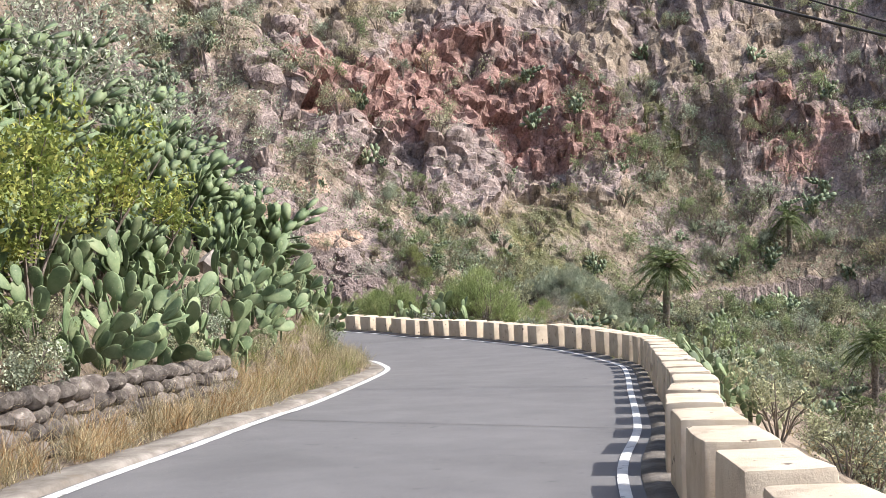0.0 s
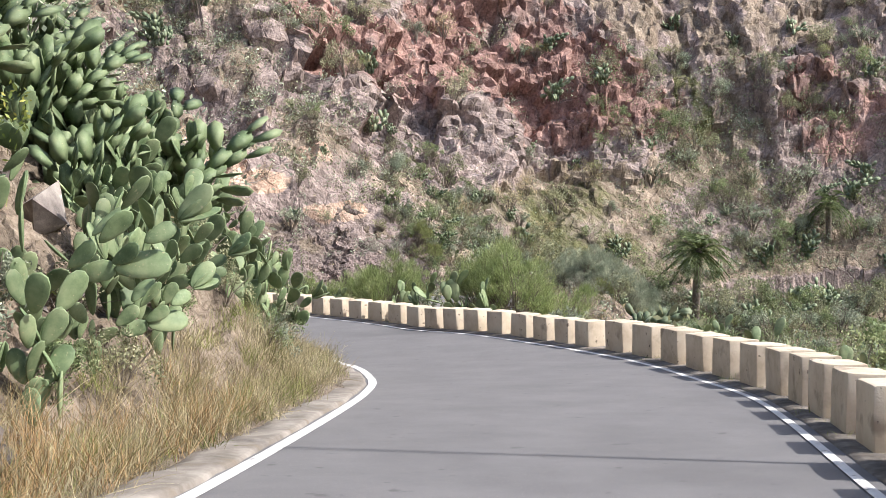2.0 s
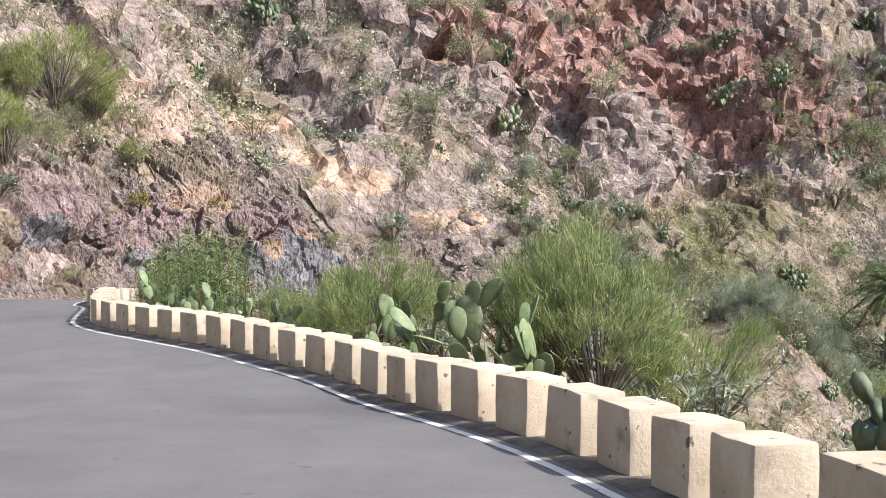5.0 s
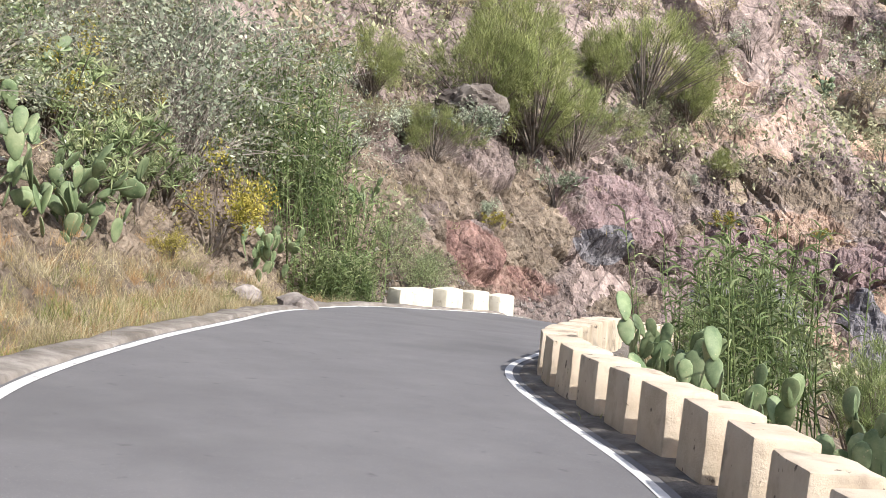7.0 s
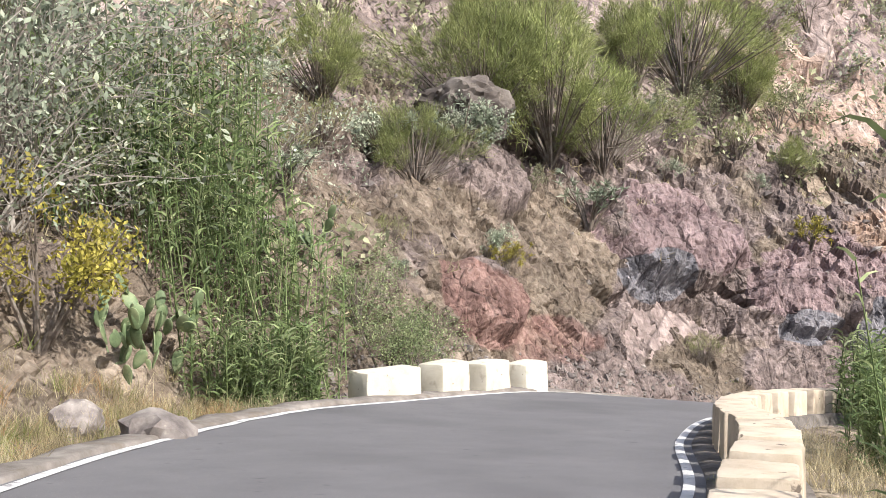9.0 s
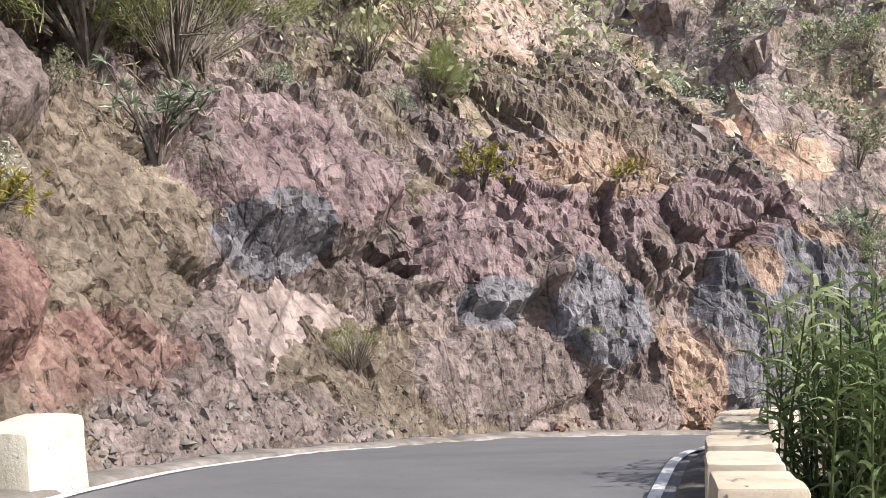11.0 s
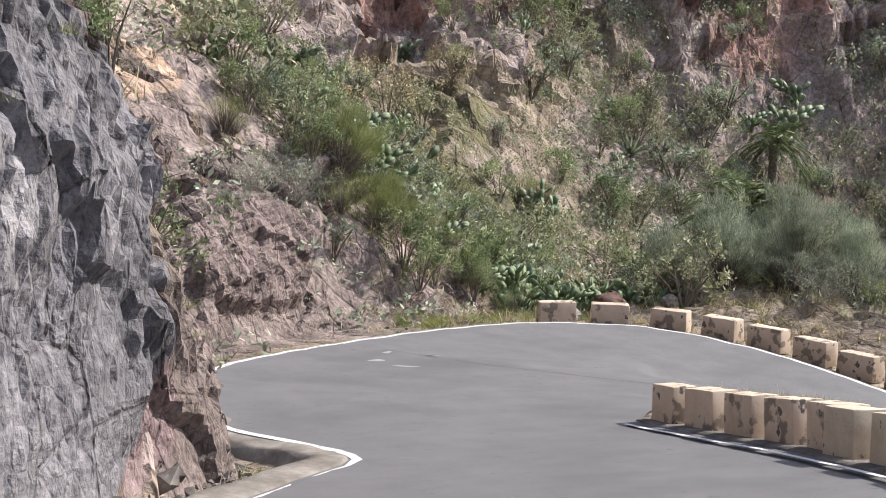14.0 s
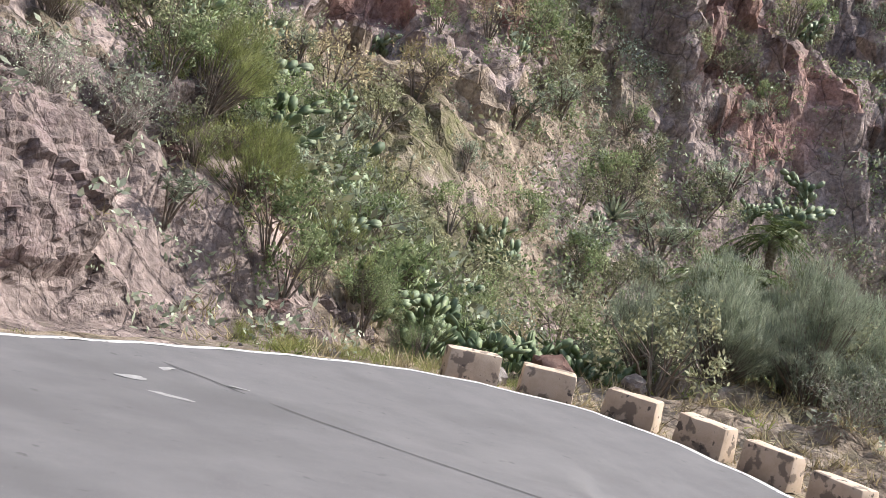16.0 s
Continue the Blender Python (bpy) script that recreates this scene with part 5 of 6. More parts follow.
# hedge and thicket between the cactus bank and the second bend
fh = FOOT[(FOOT[:, 1] > 27.5) & (FOOT[:, 1] < 39) & (FOOT[:, 0] < -2)]
for i in range(46):
    j = rp.randrange(2, len(fh) - 2)
    t = fh[j + 1, :2] - fh[j - 1, :2]
    t /= np.linalg.norm(t)
    d = 2.0 + 5.5 * rp.random()
    mdl = rp.choice((m_cachedge, m_cachedge, m_twiggy, m_twiggy2, m_green, m_olive))
    put(mdl, fh[j, 0] - t[1] * d, fh[j, 1] + t[0] * d, rp.uniform(0.85, 1.25), 0.05)
for x, y, k in ((-3.9, 25.4, 0.95), (-3.9, 27.2, 1.0), (-4.3, 29.0, 0.95), (-4.3, 23.8, 1.0), (-4.9, 26.2, 1.0), (-4.9, 28.2, 1.0), (-5.0, 24.4, 1.0)):
    put(m_cacD, x, y, k, 0.05)

# bank before the ravine
for mdl, rows in (
    (m_reed, [(-23.3, 57.4, 1.15), (-23.9, 58.3, 1.25), (-23.0, 58.6, 1.1), (-24.4, 57.2, 1.2), (-24.8, 58.6, 1.3), (-25.6, 57.6, 1.3), (-24.9, 56.2, 1.2), (-26.0, 59.0, 1.3)]),
    (m_reedlow, [(-21.6, 56.6, 1.05), (-21.9, 57.3, 1.1), (-21.5, 57.6, 1.0), (-22.2, 56.4, 1.1)]),
    (m_leafy, [(-22.4, 60.4, 0.95), (-22.9, 61.4, 0.9), (-23.4, 60.6, 0.8)]),
    (m_yellow, [(-22.6, 53.7, 1.25), (-20.4, 50.9, 0.5), (-23.2, 51.8, 0.8)]),
    (m_cacB, [(-22.5, 55.2, 0.95), (-22.9, 56.0, 1.0), (-19.0, 48.3, 1.2), (-17.6, 46.8, 1.2), (-24.4, 60.2, 0.8)]),
    (m_cacA, [(-22.4, 48.6, 1.1), (-21.6, 47.4, 1.0), (-17.4, 45.4, 1.2), (-19.4, 46.4, 1.2), (-24.8, 59.4, 0.9), (-18.7, 47.2, 1.0)]),
    (m_klein, [(-20.9, 49.8, 1.15), (-20.0, 48.7, 1.0), (-21.7, 51.0, 1.05), (-22.4, 52.2, 0.9), (-19.0, 47.9, 0.9), (-22.0, 49.4, 1.2)]),
    (m_twiggy, [(-26.2, 55.6, 1.6), (-25.2, 54.4, 1.4), (-24.2, 53.8, 1.0), (-25.9, 54.6, 1.2), (-23.9, 51.0, 0.9), (-27.0, 58.8, 1.2), (-26.2, 60.8, 0.9), (-25.0, 49.8, 1.1), (-27.6, 52.4, 1.2)]),
    (m_broomtree, [(-27.4, 72.4, 1.55), (-28.4, 70.6, 1.3), (-26.6, 73.8, 1.05), (-27.2, 79.6, 1.45), (-26.2, 81.6, 1.0), (-28.4, 64.6, 0.8), (-29.4, 73.4, 1.5), (-28.2, 78.2, 1.1), (-24.4, 81.2, 0.5), (-26.8, 66.0, 0.7)]),
    (m_euph, [(-22.5, 78.5, 1.0), (-24.6, 66.6, 0.7), (-20.4, 82.6, 0.7)]),
    (m_broomfar, [(-23.2, 73.4, 1.25), (-26.8, 62.2, 1.3), (-25.6, 63.8, 1.0)]),
    (m_grey, [(-25.2, 66.9, 0.9), (-24.4, 63.0, 0.6), (-27.2, 67.6, 1.1), (-24.6, 79.4, 0.8), (-26.2, 76.6, 1.0)]),
):
    for x, y, k in rows:
        put(mdl, x, y, k, 0.06)

# round the hairpin bend
for mdl, rows in (
    (m_cacA, [(0.6, 104.6, 1.0), (1.6, 104.0, 0.9), (-4.4, 107.2, 1.1), (-2.4, 108.0, 1.1)]),
    (m_broomtree, [(10.6, 105.4, 1.1), (8.8, 106.6, 1.1), (-5.6, 105.8, 0.75), (-4.4, 105.4, 0.65), (8.6, 98.0, 0.6)]),
    (m_leafy, [(-1.6, 104.9, 0.75), (-2.8, 105.0, 0.7), (-0.6, 104.2, 0.55), (3.4, 106.2, 0.8)]),
    (m_klein, [(-0.4, 107.0, 1.1), (0.8, 106.2, 1.1), (-6.4, 109.4, 0.9), (-1.2, 106.0, 1.0), (1.6, 107.2, 1.2)]),
    (m_broomgrey, [(6.0, 103.0, 1.15), (7.6, 101.8, 1.3), (9.0, 100.4, 1.3), (7.2, 104.2, 1.5), (9.6, 102.6, 1.6), (11.4, 100.8, 1.6)]),
    (m_broomgrey, [(5.0, 104.2, 1.1), (8.4, 103.4, 1.5), (10.4, 99.2, 1.3), (12.6, 102.4, 1.7), (11.8, 98.2, 1.2), (13.0, 100.0, 1.4), (13.6, 97.4, 1.3)]),
    (m_cachedge, [(2.9, 103.7, 0.95), (1.9, 104.0, 1.0), (0.9, 104.3, 1.0), (-0.2, 105.0, 1.0), (3.6, 104.3, 0.95), (-3.8, 108.6, 1.1), (-5.8, 108.8, 1.1), (2.4, 104.9, 1.1), (0.2, 106.2, 1.2)]),
    (m_twiggy, [(6.8, 99.4, 0.6), (7.8, 97.2, 0.55), (-7.4, 104.0, 0.5), (-9.0, 102.4, 0.45), (7.0, 95.0, 0.5)]),
    (m_cacD, [(-3.6, 85.6, 0.75), (-3.1, 86.4, 0.7), (-8.4, 109.5, 1.0)]),
    (m_grey, [(-13.8, 93.6, 0.5), (-14.2, 89.9, 0.4), (-15.2, 91.6, 0.7), (-9.8, 101.3, 0.5)]),
    (m_agave, [(26.2, 139.6, 1.6), (30, 143, 1.3), (-16, 97, 0.7), (20, 126, 1.1)]),
):
    for x, y, k in rows:
        put(mdl, x, y, k, 0.06)

# thick growth on the bank before the ravine
rb = random.Random(123)
fq = FOOT[(FOOT[:, 1] > 37) & (FOOT[:, 1] < 62) & (FOOT[:, 0] < -6)]
for i in range(270):
    j = rb.randrange(2, len(fq) - 2)
    t = fq[j + 1, :2] - fq[j - 1, :2]
    t /= np.linalg.norm(t)
    d = 2.6 + 8.5 * rb.random() ** 1.1
    x, y = fq[j, 0] - t[1] * d, fq[j, 1] + t[0] * d
    mdl = rb.choices((m_twiggy, m_twiggy2, m_olive, m_grey, m_green, m_cachedge, m_klein, m_tuft, m_yellow, m_broomfar, m_reed), (6, 6, 5, 5, 5, 3, 2, 3, 1, 2, 2))[0]
    big_ = mdl in (m_olive, m_grey, m_green, m_tuft, m_broomfar)
    put(mdl, x, y, rb.uniform(1.1, 2.0) if big_ else rb.uniform(0.7, 1.15), 0.06)

# bushes on the slope above the cut rock
for i in range(150):
    x, y = rb.uniform(-42, -25), rb.uniform(56, 100)
    mdl = rb.choices((m_olive, m_grey, m_dryb, m_broomfar, m_tuft), (5, 4, 3, 4, 2))[0]
    put(mdl, x, y, rb.uniform(0.9, 2.0), 0.06)

# thick growth outside the hairpin
for i in range(95):
    j = rb.random()
    x = 8.0 + 12 * j + rb.uniform(-2, 3)
    y = 104.5 - 5 * j + rb.uniform(1.0, 11)
    if nearest(ROAD, np.array([x]), np.array([y]))[0][0] < 5.2 and abs(nearest(ROAD, np.array([x]), np.array([y]))[0][0]) < 5.4:
        continue
    mdl = rb.choices((m_broomtree, m_greyleafy, m_leafy, m_tuft, m_broomgrey, m_cacC), (2, 6, 2, 4, 7, 2))[0]
    big_ = mdl is m_tuft
    put(mdl, x, y, rb.uniform(1.3, 2.6) if big_ else rb.uniform(0.7, 1.2), 0.06)
for i in range(190):
    x, y = rb.uniform(-9, 9), rb.uniform(104, 122)
    df_ = nearest(FOOT, np.array([x]), np.array([y]))[0][0]
    if df_ < 0.6:
        continue
    mdl = rb.choices((m_olive, m_grey, m_green, m_cacfar2, m_tuft, m_broomfar, m_cacfar), (4, 4, 6, 3, 4, 4, 4))[0]
    put(mdl, x, y, rb.uniform(1.0, 2.0) if mdl not in (m_cacfar, m_cacfar2) else rb.uniform(0.7, 1.1), 0.06)

# growth on the slope below the road
for i in range(230):
    y = rb.uniform(10, 88)
    j = int(np.argmin(np.abs(RIGHT[:int(len(RIGHT) * 0.6), 1] - y)))
    x = RIGHT[j, 0] + 1.3 + 13 * rb.random() ** 1.3
    if abs(nearest(ROAD, np.array([x]), np.array([y]))[0][0]) < 4.6:
        continue
    mdl = rb.choices((m_olive, m_grey, m_green, m_tuft, m_dryb, m_cacfar, m_cacfar2), (4, 5, 5, 3, 2, 3, 3))[0]
    put(mdl, x, y, rb.uniform(0.8, 1.7) if mdl not in (m_cacfar, m_cacfar2) else rb.uniform(0.7, 1.0), 0.06)
for i in range(60):
    y = rb.uniform(5, 26)
    x = float(np.interp(y, RIGHT[:150, 1], RIGHT[:150, 0])) + 1.2 + 9 * rb.random()
    mdl = rb.choices((m_olive, m_grey, m_green, m_dryb, m_cacfar2), (4, 5, 4, 2, 2))[0]
    put(mdl, x, y, rb.uniform(0.7, 1.3) if mdl is not m_cacfar2 else 0.7, 0.06)
for i in range(16):
    y = 17 + 1.25 * i
    x = float(np.interp(y, RIGHT[:150, 1], RIGHT[:150, 0])) + rb.uniform(0.8, 1.3)
    put(rb.choice((m_cacC, m_cacB)), x, y, rb.uniform(0.6, 0.8), 0.1)

# palms in the valley
palm_a = palm(50, 6.0, 3.2, 52, "date palm with a full round head in the valley", "palms")
put(palm_a, 19.3, 119.6, 1.22, 0.2)
put(palm_a, 29.5, 87.5, 0.85, 0.3)
palm_c = palm(51, 1.2, 3.6, 40, "low young palm with arching fronds", "palms")
put(palm_c, 16.5, 113.0, 0.8)
palm_d = palm(52, 4.4, 3.6, 40, "palm with arching fronds above the bushes", "palms")
put(palm_d, 37.1, 138.6, 1.0, 0.3)
put(palm_c, 27.0, 84.0, 0.7)

# scrub over the slopes
rs_ = random.Random(5)
kinds = [m_olive, m_olive2, m_grey, m_green, m_broomfar, m_cacfar, m_cacfar2, m_tuft, m_dryb]
cand = []
while len(cand) < 1330:
    x, y = rs_.uniform(-42, 62), rs_.uniform(40, 172)
    if len(cand) > 1050:
        x, y = rs_.uniform(6, 55), rs_.uniform(92, 160)
    cand.append((x, y))
ca = np.array(cand)
cdf, _ = nearest(FOOT, ca[:, 0], ca[:, 1])
cdr, _ = nearest(ROAD, ca[:, 0], ca[:, 1])
thick = fbm(ca[:, 0] * 0.06 + 50, ca[:, 1] * 0.06, 0 * ca[:, 0], 3)
for (x, y), df, dr, th in zip(cand, cdf, cdr, thick):
    if abs(dr) < 6.5 or (0 < df < 4.5 and y < 100) or (df > 0 and y < 46):
        continue
    cliff = df > 12 and -20 < x < 18 and y > 116
    if rs_.random() > (0.35 if cliff else 0.85) + 0.5 * th:
        continue
    if x > 8:
        w = (5, 4, 5, 4, 3, 3, 3, 5, 1)
    elif y < 80:
        w = (5, 4, 5, 3, 5, 2, 1, 3, 3)
    else:
        w = (4, 4, 4, 2, 4, 2, 2, 3, 4)
    mdl = rs_.choices(kinds, w)[0]
    put(mdl, x, y, rs_.uniform(0.9, 2.1) * (1.75 if y > 116 else 1.1) * (0.65 if mdl in (m_cacfar, m_cacfar2) else 1.0), 0.08)

# any model not used yet takes a place on the far slope
for mdl in kinds:
    if not mdl.get("placed"):
        put(mdl, rs_.uniform(10, 30), rs_.uniform(125, 135), 1.2)


# ---- loose blocks ----
def loose_block(me, x, y, turn, label, group, lift=0.0, tilt=0.0):
    p, _ = floor_at(x, y)
    b = tagged(new("guard_block", me), label, "guard block", group)
    b.matrix_basis = Matrix.Translation((x, y, p.z - 0.06 + lift)) @ Matrix.Rotation(radians(turn), 4, "Z") @ Matrix.Rotation(radians(tilt), 4, "Y")
    return b


long_white = block_mesh("guard_block", 1.15, 0.5, 0.66, WHITE, 61, 0.018, 0.02, 0.04)
loose_block(long_white, -21.0, 58.75, 84, "long whitewashed guard block at the kerb", "white blocks at the kerb")
for i, y in enumerate((60.3, 61.52, 62.75)):
    me = block_mesh("guard_block", 0.84, 0.58, 0.74, WHITE, 62 + i, 0.022, 0.03, 0.06)
    loose_block(me, -21.12 - 0.05 * i, y, 97, "rounded whitewashed guard block at the kerb", "white blocks at the kerb")
fl = LEFT[bend:]
fsl = along(fl)
s_f = s_at(fl, fsl, -0.9, 101.2)
for i in range(8):
    at = s_f + 1.33 * i
    x, y = (np.interp(at, fsl, fl[:, k]) for k in (0, 1))
    x2, y2 = (np.interp(at + 0.4, fsl, fl[:, k]) for k in (0, 1))
    h = math.atan2(y2 - y, x2 - x)
    me = block_mesh("guard_block", 1.05, 0.5, 0.62, WORN, 70 + i, 0.02, 0.03, 0.05)
    loose_block(me, x - math.sin(h) * 0.75, y + math.cos(h) * 0.75, math.degrees(h) + random.uniform(-3, 3), "worn tan guard block with flaking paint at the hairpin", "tan blocks round the hairpin", 0.05)
guard_wall(fl[::-1], along(fl[::-1])[-1] - fsl[int(np.argmin(np.abs(fl[:, 1] - 78) + 50 * (fl[:, 0] < 0)))], along(fl[::-1])[-1] - (s_f + 1.33 * 8), 1.00, 0.62, 0.44, 0.46, CREAM, "cream guard blocks along the lower road", 90)

# ---- stones ----
STONES = [boulder_mesh("stone", i, DARKSTONE, 0.85, 2, 0.06) for i in range(6)]
wall = tagged(new("dry_stone_wall"), "low wall of grey broken field stones under the bank", "stone wall", kind="structure")
rw = random.Random(9)
wl = FOOT[(FOOT[:, 1] > 5) & (FOOT[:, 1] < 17.5) & (FOOT[:, 0] < 0)]
wls = along(wl)
for row in range(4):
    at = rw.uniform(0, 0.2)
    while at < wls[-1]:
        x, y, z = (np.interp(at, wls, wl[:, k]) for k in (0, 1, 2))
        size = rw.uniform(0.20, 0.34)
        ob = new("stone", STONES[rw.randrange(6)])
        ob.parent = wall
        zz = float(road_z(np.array([x + 1.2]), np.array([y]))[0])
        ob.matrix_local = Matrix.Translation((x + 0.18 - 0.05 * row + rw.uniform(-0.03, 0.03), y, zz + 0.14 + 0.17 * row)) @ Euler((rw.uniform(-0.2, 0.2), rw.uniform(-0.2, 0.2), 1.57 + rw.uniform(-0.3, 0.3))).to_matrix().to_4x4() @ Matrix.Diagonal((size * 1.55, size * 1.3, size * 1.15, 1))
        at += size * 1.12
for x, y, s_, mdl in ((-19.0, 53.0, 0.8, STONE), (1.9, 103.0, 0.95, REDSTONE), (-20.3, 52.8, 0.6, STONE), (3.6, 102.4, 0.5, STONE), (0.4, 102.7, 0.6, STONE)):
    p, _ = floor_at(x, y)
    b = tagged(new("boulder", boulder_mesh("boulder", x * 3 + y, mdl, 0.85, 3, 0.22)), "rough broken boulder beside the road", "rock", "boulders beside the road")
    b.matrix_basis = Matrix.Translation((x, y, p.z + 0.2 * s_)) @ Matrix.Rotation(x, 4, "Z") @ Matrix.Scale(s_ * 1.3, 4)


for x, y, z, sx, sz, mat_, label in (
    (-28.2, 69.3, -0.9, 3.2, 2.2, DARKSTONE, "dark broken rock outcrop on the ledge"),
    (-19.6, 83.3, -5.2, 1.7, 1.5, PINKSTONE, "pinkish boulder at the top of the cut rock"),
):
    b = tagged(new("boulder", boulder_mesh("boulder", x + y, mat_, 0.9, 5, 0.16)), label, "rock", "boulders in the rock bank")
    b.matrix_basis = Matrix.Translation((x, y, z)) @ Matrix.Rotation(x * 1.7, 4, "Z") @ Matrix.Diagonal((sx * 1.2, sx, sz * 1.3, 1))


def joined(name, shapes, mats, label, category):
    """Many small pieces as one mesh of kind stuff: shapes of (verts, faces)."""
    vs, fs, o = [], [], 0
    for v, f in shapes:
        vs.append(v)
        fs.append(np.asarray(f) + o)
        o += len(v)
    me = mesh_from(name, np.vstack(vs), np.concatenate(fs).tolist(), mats)
    return tagged(new(name, me), label, category, kind="stuff")


def pebble(rs):
    v = np.array([(1, 0, 0), (-1, 0, 0), (0, 1, 0), (0, -1, 0), (0, 0, 1), (0, 0, -1), (0.7, 0.7, 0.2), (-0.7, 0.6, 0.3), (0.5, -0.7, 0.4), (-0.6, -0.6, -0.3)], float)[:6]
    v = v * rs.uniform(0.6, 1.2, (6, 1)) * rs.uniform(0.5, 1.0, 3)
    q = np.array(Euler(rs.uniform(0, 6.28, 3)).to_matrix())
    f = [(0, 2, 4), (2, 1, 4), (1, 3, 4), (3, 0, 4), (2, 0, 5), (1, 2, 5), (3, 1, 5), (0, 3, 5)]
    return v @ q.T, f


rs = np.random.RandomState(12)
rub, red_rub = [], []
fr2 = FOOT[(FOOT[:, 1] > 58) & (FOOT[:, 1] < 90) & (FOOT[:, 0] < -5)]
fr2s = along(fr2)
at = rs.uniform(0, fr2s[-1], 4500)
x, y = (np.interp(at, fr2s, fr2[:, k]) for k in (0, 1))
x2, y2 = (np.interp(at + 0.3, fr2s, fr2[:, k]) for k in (0, 1))
h = np.arctan2(y2 - y, x2 - x)
d = np.abs(rs.normal(size=4500)) * 0.75 - 0.45
RXs, RYs = x - np.sin(h) * d, y + np.cos(h) * d
RZs = road_z(RXs, RYs)
for px, py, pz in zip(RXs, RYs, RZs):
    p, _ = floor_at(px, py)
    if p.z > pz + 0.8:
        continue
    v, f = pebble(rs)
    (red_rub if 76.5 < py < 84.0 else rub).append((v * rs.gamma(2.2, 0.026) + [px, py, p.z + 0.02], f))
joined("rubble", red_rub, [REDSTONE], "reddish broken stones fallen at the foot of the slate wall", "rubble")
joined("rubble", rub, [STONE], "loose broken stones at the foot of the cut rock", "rubble")


def grass(name, line, y0, y1, offs, count, mat, label, hmin, hmax, seed, per=55):
    """Tufts of blades scattered along a line."""
    rs = np.random.RandomState(seed)
    first = line[: int(np.argmax(line[:, 1])) + 8]
    sub = first[(first[:, 1] > y0) & (first[:, 1] < y1)]
    sl = along(sub)
    R, Wy, Ln = [], [], []
    for _ in range(count):
        at = rs.uniform(0, sl[-1])
        x, y = (np.interp(at, sl, sub[:, k]) for k in (0, 1))
        x2, y2 = (np.interp(at + 0.3, sl, sub[:, k]) for k in (0, 1))
        h = math.atan2(y2 - y, x2 - x)
        d = rs.uniform(*offs)
        px, py = x - math.sin(h) * d, y + math.cos(h) * d
        p, _ = floor_at(px, py)
        tall = rs.uniform(hmin, hmax)
        k = int(per * rs.uniform(0.6, 1.3))
        w = rs.normal(size=(k, 3)) * 0.38 + [0, 0, 1.0]
        R.append(np.c_[rs.normal(size=(k, 2)) * 0.10 + [px, py], np.full(k, p.z - 0.02)])
        Wy.append(w / np.linalg.norm(w, axis=1)[:, None])
        Ln.append(tall * rs.uniform(0.5, 1.1, k))
    R, Wy, Ln = np.vstack(R), np.vstack(Wy), np.concatenate(Ln)
    v, f = blades(rs, R, Wy, Ln, np.full(len(R), 0.0065), 0.30, 3)
    me = mesh_from(name, v, f, [mat])
    return tagged(new(name, me), label, "grass", kind="stuff")


grass("dry_grass", LEFT, 9, 34, (0.45, 1.5), 380, DRY, "golden dry grass along the kerb", 0.4, 0.9, 1)
grass("green_grass", LEFT, 16, 34, (0.5, 1.6), 120, GREENGRASS, "yellow-green grass along the kerb", 0.35, 0.7, 2)
grass("russet_grass", LEFT, 8, 22, (0.5, 1.3), 95, RUSSET, "reddish dry grass tufts by the kerb", 0.45, 0.9, 3)
grass("dry_grass", LEFT, 40, 57, (0.5, 2.6), 460, DRY, "golden dry grass along the kerb", 0.3, 0.65, 4)
grass("russet_grass", LEFT, 41, 56, (0.7, 2.8), 90, RUSSET, "reddish dry grass tufts on the verge", 0.3, 0.6, 14)
grass("green_grass", LEFT, 40, 56, (0.5, 2.4), 110, GREENGRASS, "pale green grass along the kerb", 0.3, 0.6, 5)
grass("dry_grass", LEFT, 58, 90, (0.4, 1.5), 90, DRY, "thin dry grass at the foot of the rock", 0.12, 0.32, 6)
grass("green_grass", LEFT, 60, 99, (0.4, 1.6), 70, GREENGRASS, "sparse green weeds at the foot of the rock", 0.1, 0.28, 7)
grass("dry_grass", RIGHT, 20, 60, (-1.6, -0.7), 170, DRY, "dry grass behind the guard wall", 0.3, 0.7, 8)
grass("green_grass", RIGHT, 14, 88, (0.06, 0.14), 26, GREENGRASS, "small green weeds at the foot of the guard wall", 0.1, 0.25, 9, 25)
grass("dry_grass", RIGHT, 84, 92, (-2.4, -0.7), 60, DRY, "dry grass behind the worn blocks", 0.35, 0.7, 10)
grass("green_grass", RIGHT, 84, 92, (-2.6, -0.6), 60, GREENGRASS, "green weeds behind the worn blocks", 0.3, 0.6, 11)
grass("green_grass", LEFT, 100.4, 101.3, (1.1, 2.6), 70, GREENGRASS, "green weeds behind the hairpin blocks", 0.3, 0.6, 12)


def over_slopes(name, count, seed, box, make, mats, label, category, clear=5.0, keep=None, level=0.0):
    rs = np.random.RandomState(seed)
    x0, x1, y0, y1 = box
    X, Y = rs.uniform(x0, x1, count), rs.uniform(y0, y1, count)
    dr, _ = nearest(ROAD, X, Y)
    dfo, _ = nearest(FOOT, X, Y)
    th = fbm(X * 0.12, Y * 0.12, 0 * X + seed, 3)
    out = []
    for x, y, d, df, t in zip(X, Y, dr, dfo, th):
        if abs(d) < clear or t + rs.uniform(-0.5, 0.5) < -0.15 or (keep and not keep(x, y, df)):
            continue
        p, n = floor_at(x, y)
        if n.z < level:
            continue
        v, f = make(rs, n)
        out.append((v + [x, y, p.z], f))
    return joined(name, out, mats, label, category)


